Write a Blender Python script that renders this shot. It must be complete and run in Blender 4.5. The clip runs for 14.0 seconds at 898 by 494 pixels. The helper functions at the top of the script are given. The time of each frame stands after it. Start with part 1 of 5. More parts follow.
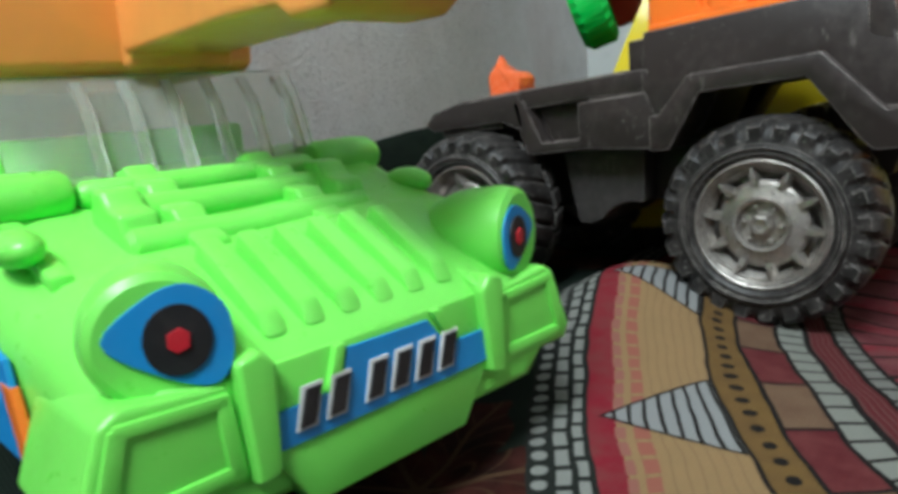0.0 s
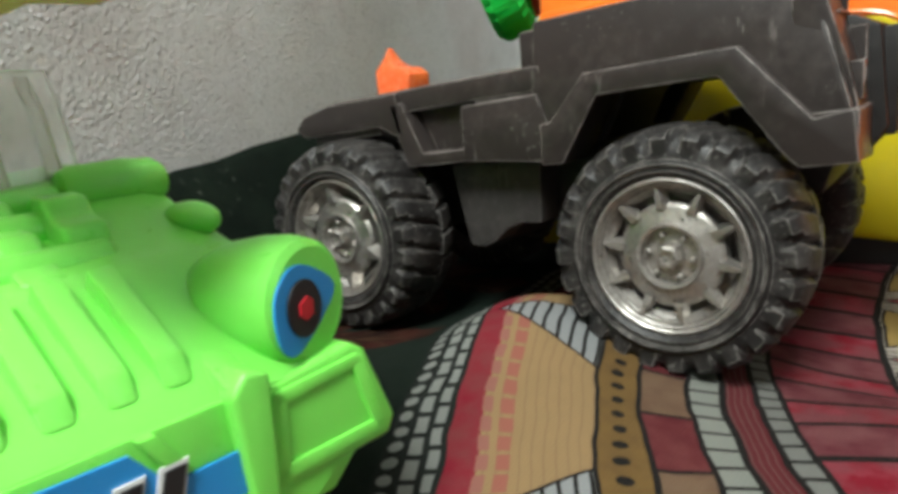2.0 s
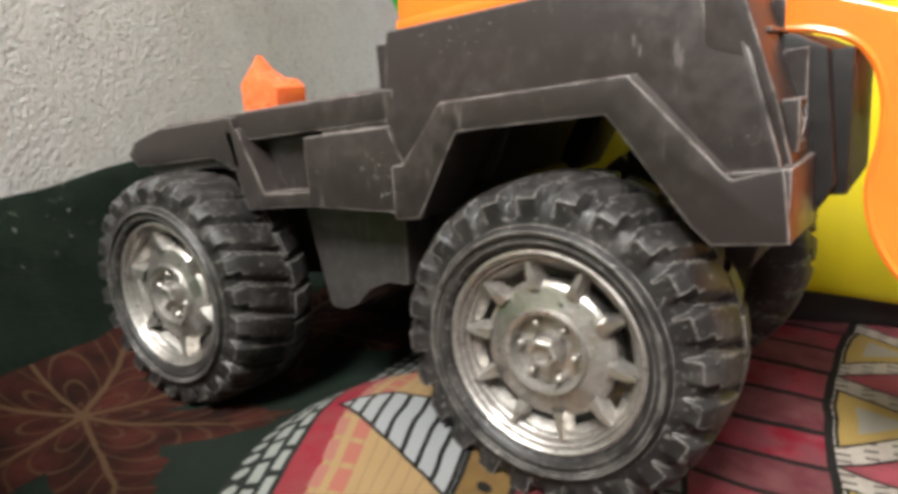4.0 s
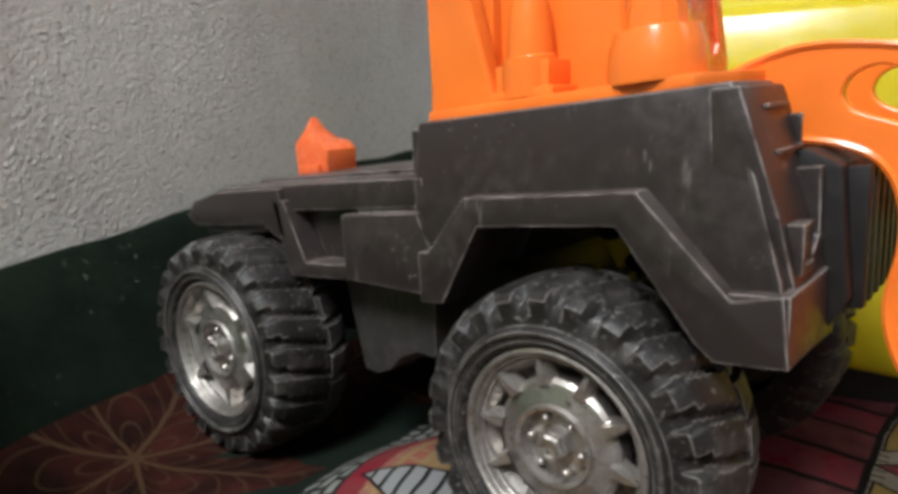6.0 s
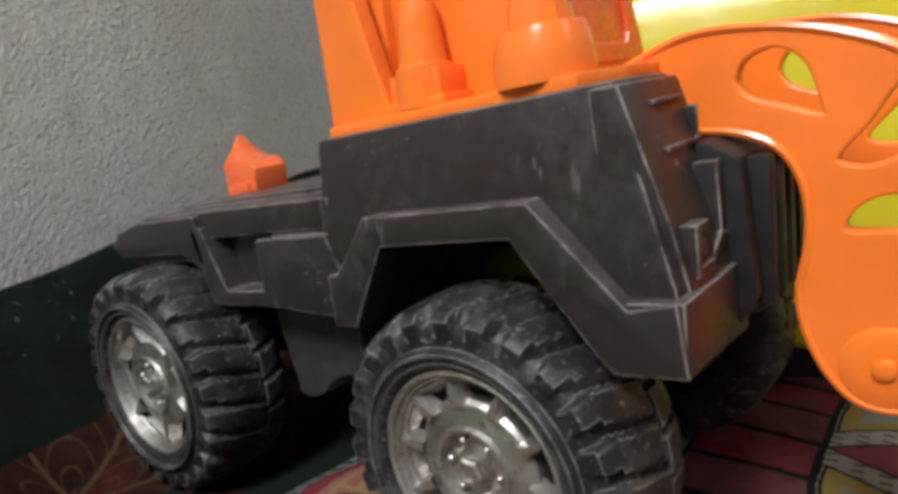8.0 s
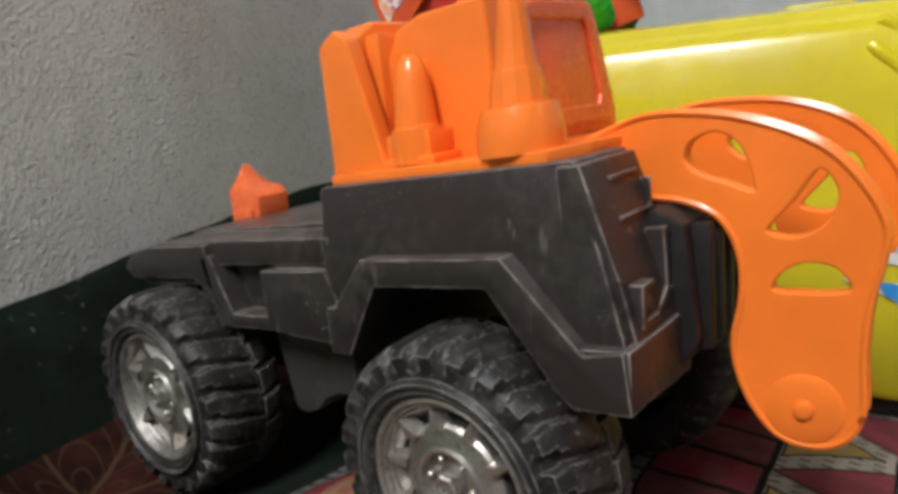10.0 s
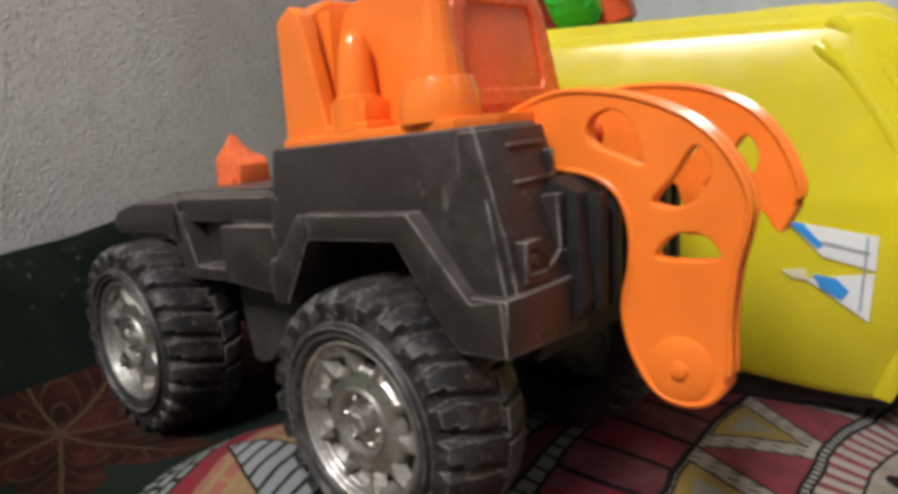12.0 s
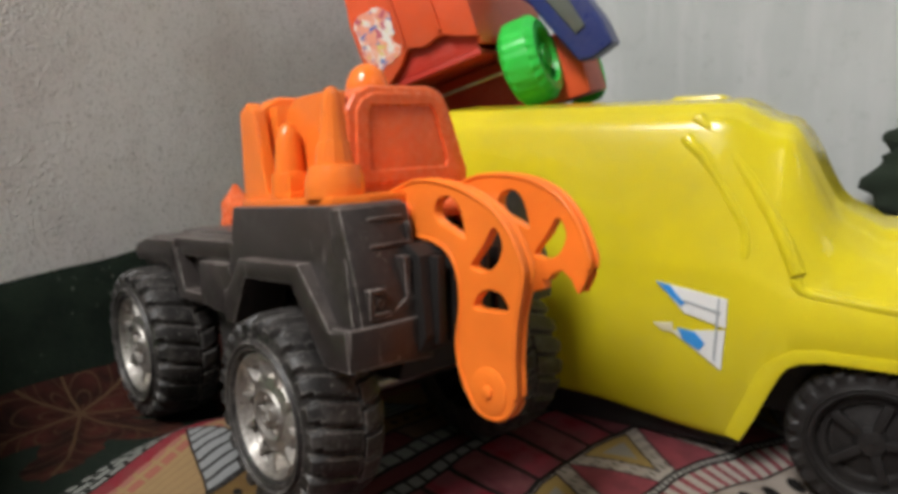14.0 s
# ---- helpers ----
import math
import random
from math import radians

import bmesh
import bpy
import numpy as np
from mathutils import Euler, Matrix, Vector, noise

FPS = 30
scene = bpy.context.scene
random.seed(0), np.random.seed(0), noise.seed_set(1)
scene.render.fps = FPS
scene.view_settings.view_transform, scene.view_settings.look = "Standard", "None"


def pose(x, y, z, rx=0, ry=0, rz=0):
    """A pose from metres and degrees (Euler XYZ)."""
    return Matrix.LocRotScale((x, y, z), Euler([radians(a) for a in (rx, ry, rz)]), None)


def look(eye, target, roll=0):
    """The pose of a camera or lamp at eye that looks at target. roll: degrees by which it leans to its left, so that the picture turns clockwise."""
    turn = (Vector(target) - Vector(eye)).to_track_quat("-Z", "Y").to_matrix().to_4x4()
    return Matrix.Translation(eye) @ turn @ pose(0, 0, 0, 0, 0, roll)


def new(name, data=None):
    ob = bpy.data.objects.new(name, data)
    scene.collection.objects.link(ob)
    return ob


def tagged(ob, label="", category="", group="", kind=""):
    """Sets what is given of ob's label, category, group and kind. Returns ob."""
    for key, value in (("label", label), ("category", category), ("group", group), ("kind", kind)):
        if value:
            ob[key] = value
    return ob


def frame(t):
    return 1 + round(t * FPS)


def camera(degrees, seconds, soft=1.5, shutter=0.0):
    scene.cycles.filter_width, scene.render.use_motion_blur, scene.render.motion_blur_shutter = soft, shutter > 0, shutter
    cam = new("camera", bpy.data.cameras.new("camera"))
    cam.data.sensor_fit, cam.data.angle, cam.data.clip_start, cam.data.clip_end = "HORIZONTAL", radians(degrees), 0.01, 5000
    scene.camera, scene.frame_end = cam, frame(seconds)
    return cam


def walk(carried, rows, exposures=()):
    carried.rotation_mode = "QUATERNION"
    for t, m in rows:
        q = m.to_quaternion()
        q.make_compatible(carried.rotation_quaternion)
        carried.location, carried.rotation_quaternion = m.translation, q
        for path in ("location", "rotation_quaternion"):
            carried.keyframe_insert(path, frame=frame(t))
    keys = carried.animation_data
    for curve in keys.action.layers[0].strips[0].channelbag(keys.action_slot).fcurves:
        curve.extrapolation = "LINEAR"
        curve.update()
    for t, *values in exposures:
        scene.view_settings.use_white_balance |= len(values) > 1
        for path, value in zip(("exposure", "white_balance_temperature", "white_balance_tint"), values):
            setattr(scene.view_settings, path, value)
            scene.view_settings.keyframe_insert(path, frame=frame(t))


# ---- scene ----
cam = camera(64.0, 14.0, 4.0, 0.5)
PATH = [
    (0, (0.077, -0.27, 0.091), (-1.179, 1.238, -0.293), -4.8),
    (0.5, (0.078, -0.253, 0.09), (-1.15, 1.272, -0.318), -5.0),
    (1, (0.078, -0.232, 0.097), (-1.115, 1.323, -0.3), -5.0),
    (1.5, (0.078, -0.214, 0.093), (-1.088, 1.357, -0.321), -5.0),
    (2, (0.072, -0.207, 0.093), (-1.09, 1.366, -0.327), -4.9),
    (2.5, (0.07, -0.17, 0.104), (-1.082, 1.405, -0.334), -4.6),
    (3, (0.069, -0.155, 0.097), (-1.068, 1.438, -0.316), -4.3),
    (3.5, (0.069, -0.142, 0.1), (-1.061, 1.453, -0.324), -4.3),
    (4, (0.071, -0.135, 0.099), (-1.047, 1.465, -0.338), -3.9),
    (4.2, (0.073, -0.127, 0.104), (-1.05, 1.463, -0.355), -4.3),
    (6.3, (0.086, -0.130, 0.119), (-1.205, 1.364, -0.270), -2.8),
    (6.5, (0.087, -0.129, 0.120), (-1.015, 1.492, -0.279), -2.8),
    (6.8, (0.087, -0.128, 0.127), (-1.123, 1.417, -0.153), -4.8),
    (7, (0.087, -0.127, 0.130), (-1.055, 1.460, -0.285), -6.0),
    (7.3, (0.089, -0.113, 0.123), (-0.940, 1.540, -0.460), -7.3),
    (7.5, (0.091, -0.104, 0.119), (-1.043, 1.472, -0.360), -8.1),
    (7.7, (0.093, -0.106, 0.120), (-1.166, 1.388, -0.305), -7.9),
    (9.8, (0.109, -0.122, 0.135), (-1.117, 1.406, -0.268), -5.6),
    (10, (0.111, -0.124, 0.137), (-1.13, 1.388, -0.281), -5.8),
    (10.5, (0.115, -0.126, 0.137), (-1.143, 1.37, -0.286), -5.4),
    (11, (0.117, -0.126, 0.133), (-1.145, 1.37, -0.282), -5.0),
    (11.5, (0.128, -0.124, 0.132), (-1.157, 1.35, -0.285), -4.0),
    (12, (0.147, -0.119, 0.127), (-1.172, 1.329, -0.279), -3.1),
    (12.5, (0.17, -0.107, 0.118), (-1.191, 1.309, -0.263), -2.1),
    (13, (0.195, -0.111, 0.117), (-1.224, 1.249, -0.25), -1.8),
    (13.5, (0.219, -0.119, 0.126), (-1.232, 1.215, -0.215), -1.4),
    (14, (0.24, -0.117, 0.145), (-1.241, 1.187, -0.18), -1.1),
]
walk(cam, [(t, look(eye, target, roll)) for t, eye, target, roll in PATH],
     exposures=[(0, 0.73, 5750, 0), (1.5, 1.1, 6100, 0), (2.5, 1.12, 6350, 2), (3, 1.65, 6450, 6), (4.2, 1.68, 6450, 8), (6.5, 0.72, 6100, 9), (7.5, 0.74, 6100, 9), (10, 0.56, 6250, 9), (12, 0.68, 6350, 10), (13, 0.8, 6350, 10), (14, 0.64, 6450, 10)])

# ---- world and light ----
world = bpy.data.worlds.new("world")
scene.world = world
world.use_nodes = True
wn = world.node_tree.nodes
sky = wn.new("ShaderNodeTexSky")
sky.sky_type, sky.sun_disc = "NISHITA", False
sky.sun_elevation, sky.sun_rotation = radians(40), radians(200)
wn["Background"].inputs["Strength"].default_value = 0.1
world.node_tree.links.new(sky.outputs[0], wn["Background"].inputs["Color"])


def area_lamp(name, place, target, sx, sy, watts, colour):
    data = bpy.data.lights.new(name, "AREA")
    data.shape, data.size, data.size_y = "RECTANGLE", sx, sy
    data.energy, data.color = watts, colour
    ob = new(name, data)
    ob.matrix_world = look(place, target)
    return ob


# daylight from an unseen window, then a weak fill added from the right
area_lamp("window_daylight", (0.27, -1.03, 1.42), (-0.05, 0.05, 0.1), 0.42, 0.6, 25, (1.0, 0.985, 0.96))
area_lamp("side_fill", (2.26, 0.34, 1.62), (0.0, 0.1, 0.1), 0.8, 0.6, 2, (1.0, 0.95, 0.88))

# ---- materials ----


class Nodes:
    """Small helper to write shader arithmetic."""

    def __init__(self, name):
        self.mat = bpy.data.materials.new(name)
        self.mat.use_nodes = True
        self.nt = self.mat.node_tree
        self.bsdf = self.nt.nodes["Principled BSDF"]

    def put(self, socket, value):
        if hasattr(value, "links"):
            self.nt.links.new(value, socket)
        else:
            socket.default_value = value

    def m(self, op, a, b=0.0, c=0.0):
        n = self.nt.nodes.new("ShaderNodeMath")
        n.operation = op
        for s, v in zip(n.inputs, (a, b, c)):
            self.put(s, v)
        return n.outputs[0]

    def mix(self, fac, a, b):
        n = self.nt.nodes.new("ShaderNodeMix")
        n.data_type = "RGBA"
        self.put(n.inputs[0], fac)
        for s, v in ((n.inputs[6], a), (n.inputs[7], b)):
            self.put(s, v if hasattr(v, "links") else (*v, 1.0))
        return n.outputs[2]

    def coords(self):
        return self.nt.nodes.new("ShaderNodeTexCoord").outputs["Object"]

    def noise(self, scale, detail=4.0, rough=0.55, vec=None):
        n = self.nt.nodes.new("ShaderNodeTexNoise")
        n.inputs["Scale"].default_value, n.inputs["Detail"].default_value = scale, detail
        n.inputs["Roughness"].default_value = rough
        self.nt.links.new(vec if vec is not None else self.coords(), n.inputs["Vector"])
        return n.outputs["Fac"]

    def voronoi(self, scale, feature="F1", vec=None):
        n = self.nt.nodes.new("ShaderNodeTexVoronoi")
        n.feature = feature
        n.inputs["Scale"].default_value = scale
        self.nt.links.new(vec if vec is not None else self.coords(), n.inputs["Vector"])
        return n.outputs["Distance"]

    def ramp(self, v, lo, hi):
        n = self.nt.nodes.new("ShaderNodeMapRange")
        n.clamp = True
        self.put(n.inputs["Value"], v)
        n.inputs["From Min"].default_value, n.inputs["From Max"].default_value = lo, hi
        return n.outputs["Result"]

    def edges(self, radius, amount):
        """Where a rounded edge would turn: rubbed corners, broken up by noise."""
        bev = self.nt.nodes.new("ShaderNodeBevel")
        bev.samples = 4
        bev.inputs["Radius"].default_value = radius
        geo = self.nt.nodes.new("ShaderNodeNewGeometry")
        dot = self.nt.nodes.new("ShaderNodeVectorMath")
        dot.operation = "DOT_PRODUCT"
        self.nt.links.new(bev.outputs[0], dot.inputs[0])
        self.nt.links.new(geo.outputs["Normal"], dot.inputs[1])
        turn = self.ramp(self.m("SUBTRACT", 1.0, dot.outputs["Value"]), 0.02, 0.14)
        patchy = self.ramp(self.noise(130, 5, 0.65), 0.36, 0.58)
        return self.m("MULTIPLY", self.m("MULTIPLY", turn, patchy), amount)

    def bump(self, height, strength, dist):
        n = self.nt.nodes.new("ShaderNodeBump")
        n.inputs["Strength"].default_value, n.inputs["Distance"].default_value = strength, dist
        self.put(n.inputs["Height"], height)
        self.put(self.bsdf.inputs["Normal"], n.outputs[0])

    def out(self, colour, rough, metal=0.0, coat=0.0, sss=0.0):
        self.put(self.bsdf.inputs["Base Color"], colour if hasattr(colour, "links") else (*colour, 1.0))
        self.put(self.bsdf.inputs["Roughness"], rough)
        self.put(self.bsdf.inputs["Metallic"], metal)
        self.put(self.bsdf.inputs["Coat Weight"], coat)
        self.put(self.bsdf.inputs["Subsurface Weight"], sss)
        if sss:
            self.bsdf.inputs["Subsurface Radius"].default_value = (0.004, 0.004, 0.004)
            self.bsdf.inputs["Subsurface Scale"].default_value = 0.5
        return self.mat


def plastic(name, colour, rough=0.35, dust=0.15, dust_colour=(0.35, 0.3, 0.26), wear=0.0, scale=1.0, relief=0.0002, sss=0.0, edge=0.0, edge_colour=(0.3, 0.28, 0.26), spec=0.5, settled=0.0):
    """Moulded toy plastic: slight colour drift, dusty film, scuffs that follow a fine noise."""
    n = Nodes(name)
    n.bsdf.inputs["Specular IOR Level"].default_value = spec
    big = n.noise(22 * scale, 3)
    fine = n.noise(260 * scale, 5, 0.65)
    dark = tuple(c * 0.82 for c in colour)
    col = n.mix(n.ramp(big, 0.35, 0.65), colour, dark)
    film = n.m("MULTIPLY", n.ramp(n.m("MULTIPLY", big, fine), 0.22, 0.42), dust)
    col = n.mix(film, col, dust_colour)
    if wear:
        scratch = n.noise(900 * scale, 2, 0.5)
        spots = n.m("MULTIPLY", n.ramp(scratch, 0.66, 0.72), n.ramp(n.noise(60 * scale, 3), 0.55, 0.66))
        col = n.mix(n.m("MULTIPLY", spots, wear), col, (0.5, 0.47, 0.44))
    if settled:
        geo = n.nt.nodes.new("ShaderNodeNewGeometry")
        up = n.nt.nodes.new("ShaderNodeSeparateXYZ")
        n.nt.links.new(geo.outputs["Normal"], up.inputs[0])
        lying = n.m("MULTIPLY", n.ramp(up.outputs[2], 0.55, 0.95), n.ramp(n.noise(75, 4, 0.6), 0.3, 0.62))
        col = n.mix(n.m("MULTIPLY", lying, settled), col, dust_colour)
    if edge:
        col = n.mix(n.edges(0.0008, edge), col, edge_colour)
        # rubbed streaks running down the sides
        stretch = n.nt.nodes.new("ShaderNodeMapping")
        stretch.inputs["Scale"].default_value = (1.0, 1.0, 0.12)
        n.nt.links.new(n.coords(), stretch.inputs["Vector"])
        rub = n.m("MULTIPLY", n.ramp(n.noise(520, 3, 0.6, stretch.outputs[0]), 0.6, 0.7), n.ramp(n.noise(48, 3), 0.5, 0.66))
        col = n.mix(n.m("MULTIPLY", rub, 0.28), col, edge_colour)
    n.bump(n.m("ADD", n.m("MULTIPLY", fine, 0.6), n.noise(1400 * scale, 2)), 0.35, relief)
    return n.out(col, n.m("ADD", n.m("MULTIPLY", n.ramp(fine, 0.3, 0.7), 0.14), rough), sss=sss)


def chrome_mat():
    n = Nodes("worn_chrome")
    g = n.noise(120, 5, 0.7)
    f = n.noise(600, 3)
    col = n.mix(n.ramp(g, 0.4, 0.64), (0.56, 0.53, 0.495), (0.26, 0.24, 0.22))
    col = n.mix(n.ramp(f, 0.62, 0.72), col, (0.1, 0.09, 0.08))
    n.bump(n.m("ADD", g, n.m("MULTIPLY", f, 0.5)), 0.45, 0.0007)
    return n.out(col, n.m("ADD", n.m("MULTIPLY", n.ramp(g, 0.35, 0.65), 0.26), 0.34), n.m("SUBTRACT", 0.95, n.m("MULTIPLY", n.ramp(g, 0.5, 0.7), 0.5)))


def rubber_mat():
    n = Nodes("dusty_tyre")
    g = n.noise(90, 5, 0.65)
    f = n.noise(700, 3)
    col = n.mix(n.m("MULTIPLY", n.ramp(g, 0.5, 0.7), 0.35), (0.0135, 0.012, 0.0115), (0.12, 0.108, 0.1))
    col = n.mix(n.m("MULTIPLY", n.ramp(f, 0.6, 0.72), 0.45), col, (0.3, 0.28, 0.26))
    col = n.mix(n.edges(0.0008, 1.0), col, (0.3, 0.275, 0.255))
    n.bump(n.m("ADD", g, n.m("MULTIPLY", f, 0.4)), 0.3, 0.0003)
    n.bsdf.inputs["Specular IOR Level"].default_value = 0.35
    return n.out(col, n.m("ADD", n.m("MULTIPLY", g, 0.3), 0.34))


def plaster_mat():
    n = Nodes("rough_cement_plaster")
    blot = n.noise(3.2, 4)
    mid = n.noise(38, 5, 0.6)
    grit = n.noise(520, 4, 0.6)
    pit = n.voronoi(400)
    col = n.mix(n.ramp(blot, 0.3, 0.7), (0.68, 0.675, 0.665), (0.56, 0.535, 0.52))
    col = n.mix(n.m("MULTIPLY", n.ramp(n.noise(7, 3, 0.5), 0.52, 0.64), 0.5), col, (0.5, 0.44, 0.42))
    col = n.mix(n.m("MULTIPLY", n.ramp(mid, 0.5, 0.75), 0.3), col, (0.4, 0.38, 0.37))
    col = n.mix(n.m("MULTIPLY", n.ramp(grit, 0.55, 0.66), 0.72), col, (0.25, 0.24, 0.23))
    col = n.mix(n.m("MULTIPLY", n.ramp(n.noise(11, 5, 0.65), 0.52, 0.72), 0.35), col, (0.62, 0.61, 0.6))
    col = n.mix(n.m("MULTIPLY", n.ramp(n.noise(240, 3, 0.7), 0.62, 0.7), 0.35), col, (0.22, 0.21, 0.2))
    lump = n.ramp(n.voronoi(330), 0.05, 0.42)
    sparse = n.ramp(n.noise(9, 4, 0.6), 0.38, 0.62)
    pebble = n.m("MULTIPLY", n.m("SUBTRACT", 1.0, lump), n.m("MULTIPLY_ADD", sparse, 0.75, 0.15))
    rough = n.m("ADD", n.m("MULTIPLY", grit, 0.7), n.m("MULTIPLY", n.noise(60, 4), 0.5))
    n.bump(n.m("ADD", n.m("ADD", rough, pebble), n.m("MULTIPLY", n.ramp(pit, 0.0, 0.5), 0.3)), 0.5, 0.0014)
    return n.out(col, 0.85)


def smooth_plaster_mat():
    """Smoother cement render with pale streaks; base darkened in place of dimmer light."""
    n = Nodes("smooth_streaked_plaster")
    stretch = n.nt.nodes.new("ShaderNodeMapping")
    stretch.inputs["Scale"].default_value = (1.0, 1.0, 0.14)
    n.nt.links.new(n.coords(), stretch.inputs["Vector"])
    streak = n.noise(26, 4, 0.6, stretch.outputs[0])
    col = n.mix(n.ramp(n.noise(4, 4), 0.35, 0.65), (0.45, 0.47, 0.455), (0.37, 0.39, 0.37))
    col = n.mix(n.m("MULTIPLY", n.ramp(streak, 0.5, 0.68), 0.45), col, (0.53, 0.54, 0.53))
    col = n.mix(n.m("MULTIPLY", n.ramp(n.noise(60, 4, 0.65), 0.55, 0.7), 0.3), col, (0.29, 0.3, 0.28))
    n.bump(n.m("ADD", n.noise(45, 4), n.m("MULTIPLY", n.noise(420, 3), 0.4)), 0.3, 0.0012)
    return n.out(col, 0.8)


def cloth_mat():
    """Printed bed sheet: concentric hand-drawn bands, beads, triangles and dark leafy ground."""
    n = Nodes("printed_bedsheet")
    co = n.coords()
    warp = n.nt.nodes.new("ShaderNodeTexNoise")
    warp.inputs["Scale"].default_value, warp.inputs["Detail"].default_value = 30, 2
    n.nt.links.new(co, warp.inputs["Vector"])
    sep = n.nt.nodes.new("ShaderNodeSeparateXYZ")
    n.nt.links.new(co, sep.inputs[0])
    wob = n.nt.nodes.new("ShaderNodeSeparateColor")
    n.nt.links.new(warp.outputs["Color"], wob.inputs[0])
    X = n.m("MULTIPLY_ADD", n.m("SUBTRACT", wob.outputs[0], 0.5), 0.006, sep.outputs[0])
    Y = n.m("MULTIPLY_ADD", n.m("SUBTRACT", wob.outputs[1], 0.5), 0.006, sep.outputs[1])
    cx, cy = 0.40, 0.14
    dx, dy = n.m("SUBTRACT", X, cx), n.m("SUBTRACT", Y, cy)
    r = n.m("SQRT", n.m("ADD", n.m("MULTIPLY", dx, dx), n.m("MULTIPLY", dy, dy)))
    # angle from the -x direction, so the seam lies far away
    th = n.m("ARCTAN2", dy, n.m("MULTIPLY", dx, -1.0))

    def band(a, b, v=r):
        return n.m("MULTIPLY", n.m("GREATER_THAN", v, a), n.m("LESS_THAN", v, b))

    def cell(count, offset=0.0):
        return n.m("FRACT", n.m("MULTIPLY_ADD", th, count / (2 * math.pi), 50.0 + offset))

    black, white = (0.011, 0.010, 0.0095), (0.19, 0.195, 0.18)
    red, cream, ochre = (0.16, 0.012, 0.022), (0.21, 0.14, 0.068), (0.12, 0.073, 0.025)
    maroon, tan, mauve = (0.075, 0.014, 0.017), (0.125, 0.08, 0.05), (0.12, 0.045, 0.045)
    # dark ground with rust leaves
    col = n.mix(n.ramp(n.noise(14, 3), 0.4, 0.62), (0.010, 0.015, 0.011), (0.006, 0.011, 0.008))
    for lx, ly, size, turn in ((-0.15, -0.028, 0.058, 0.4), (-0.16, 0.075, 0.05, 1.7), (-0.035, -0.155, 0.045, 0.9), (-0.14, -0.13, 0.05, 2.3), (-0.02, -0.42, 0.09, 1.3)):
        ax, ay = n.m("SUBTRACT", X, lx), n.m("SUBTRACT", Y, ly)
        rr = n.m("SQRT", n.m("ADD", n.m("MULTIPLY", ax, ax), n.m("MULTIPLY", ay, ay)))
        an = n.m("ADD", n.m("ARCTAN2", ay, ax), turn)
        lobe = n.m("ADD", n.m("ABSOLUTE", n.m("COSINE", n.m("MULTIPLY", an, 3.5))), n.m("MULTIPLY", n.m("SUBTRACT", n.noise(40, 2), 0.5), 1.6))
        edge = n.m("MULTIPLY", n.m("MULTIPLY_ADD", lobe, 0.65, 0.5), size)
        leaf = n.m("LESS_THAN", rr, edge)
        bend = n.m("MULTIPLY_ADD", n.m("SUBTRACT", n.noise(22, 2), 0.5), 0.5, an)
        side = n.m("ABSOLUTE", n.m("SINE", n.m("MULTIPLY", bend, 3.5)))
        main_vein = n.m("LESS_THAN", n.m("MULTIPLY", side, rr), 0.0028)
        side_vein = n.m("LESS_THAN", n.m("FRACT", n.m("SUBTRACT", n.m("MULTIPLY", rr, 85.0), n.m("MULTIPLY", side, 1.5))), 0.14)
        vein = n.m("MAXIMUM", main_vein, n.m("MULTIPLY", side_vein, 0.55))
        shade = n.mix(n.ramp(n.noise(45, 3), 0.35, 0.65), (0.010, 0.0042, 0.0032), (0.042, 0.011, 0.008))
        col = n.mix(leaf, col, shade)
        col = n.mix(n.m("MULTIPLY", leaf, vein), col, (0.06, 0.034, 0.018))
    # plain dark green along the wall
    away = n.m("ADD", n.m("MULTIPLY", n.m("ADD", X, 0.23), 0.974), n.m("MULTIPLY", n.m("SUBTRACT", Y, 0.03), 0.225))
    green = n.mix(n.ramp(n.noise(60, 3), 0.4, 0.65), (0.0035, 0.0068, 0.0044), (0.006, 0.0105, 0.0066))
    fleck = n.m("MULTIPLY", n.ramp(n.noise(210, 3), 0.66, 0.7), n.ramp(n.noise(25, 2), 0.52, 0.6))
    green = n.mix(n.m("MULTIPLY", fleck, 0.6), green, (0.1, 0.11, 0.09))
    col = n.mix(n.m("LESS_THAN", away, 0.040), col, green)
    # dots and two rows of beads
    dot_a = n.m("MULTIPLY", n.m("SUBTRACT", cell(470), 0.5), 2 * math.pi * 0.496 / 470)
    dot_r = n.m("SUBTRACT", r, 0.4962)
    dd = n.m("SQRT", n.m("ADD", n.m("MULTIPLY", dot_a, dot_a), n.m("MULTIPLY", dot_r, dot_r)))
    col = n.mix(n.m("LESS_THAN", r, 0.4995), col, (0.014, 0.016, 0.014))
    col = n.mix(n.m("LESS_THAN", dd, 0.0021), col, white)
    for a, b, count in ((0.4887, 0.4922, 345), (0.4842, 0.4869, 345)):
        col = n.mix(n.m("MULTIPLY", band(a, b), n.m("GREATER_THAN", cell(count, a * 90), 0.24)), col, white)
    # red, cream and striped triangles
    blot = n.ramp(n.noise(120, 3), 0.35, 0.65)
    redc = n.mix(n.m("MULTIPLY", blot, 0.8), red, (0.14, 0.035, 0.035))
    col = n.mix(band(0.4745, 0.4825), col, redc)
    weave_line = n.m("LESS_THAN", n.m("FRACT", n.m("MULTIPLY", r, 330.0)), 0.16)
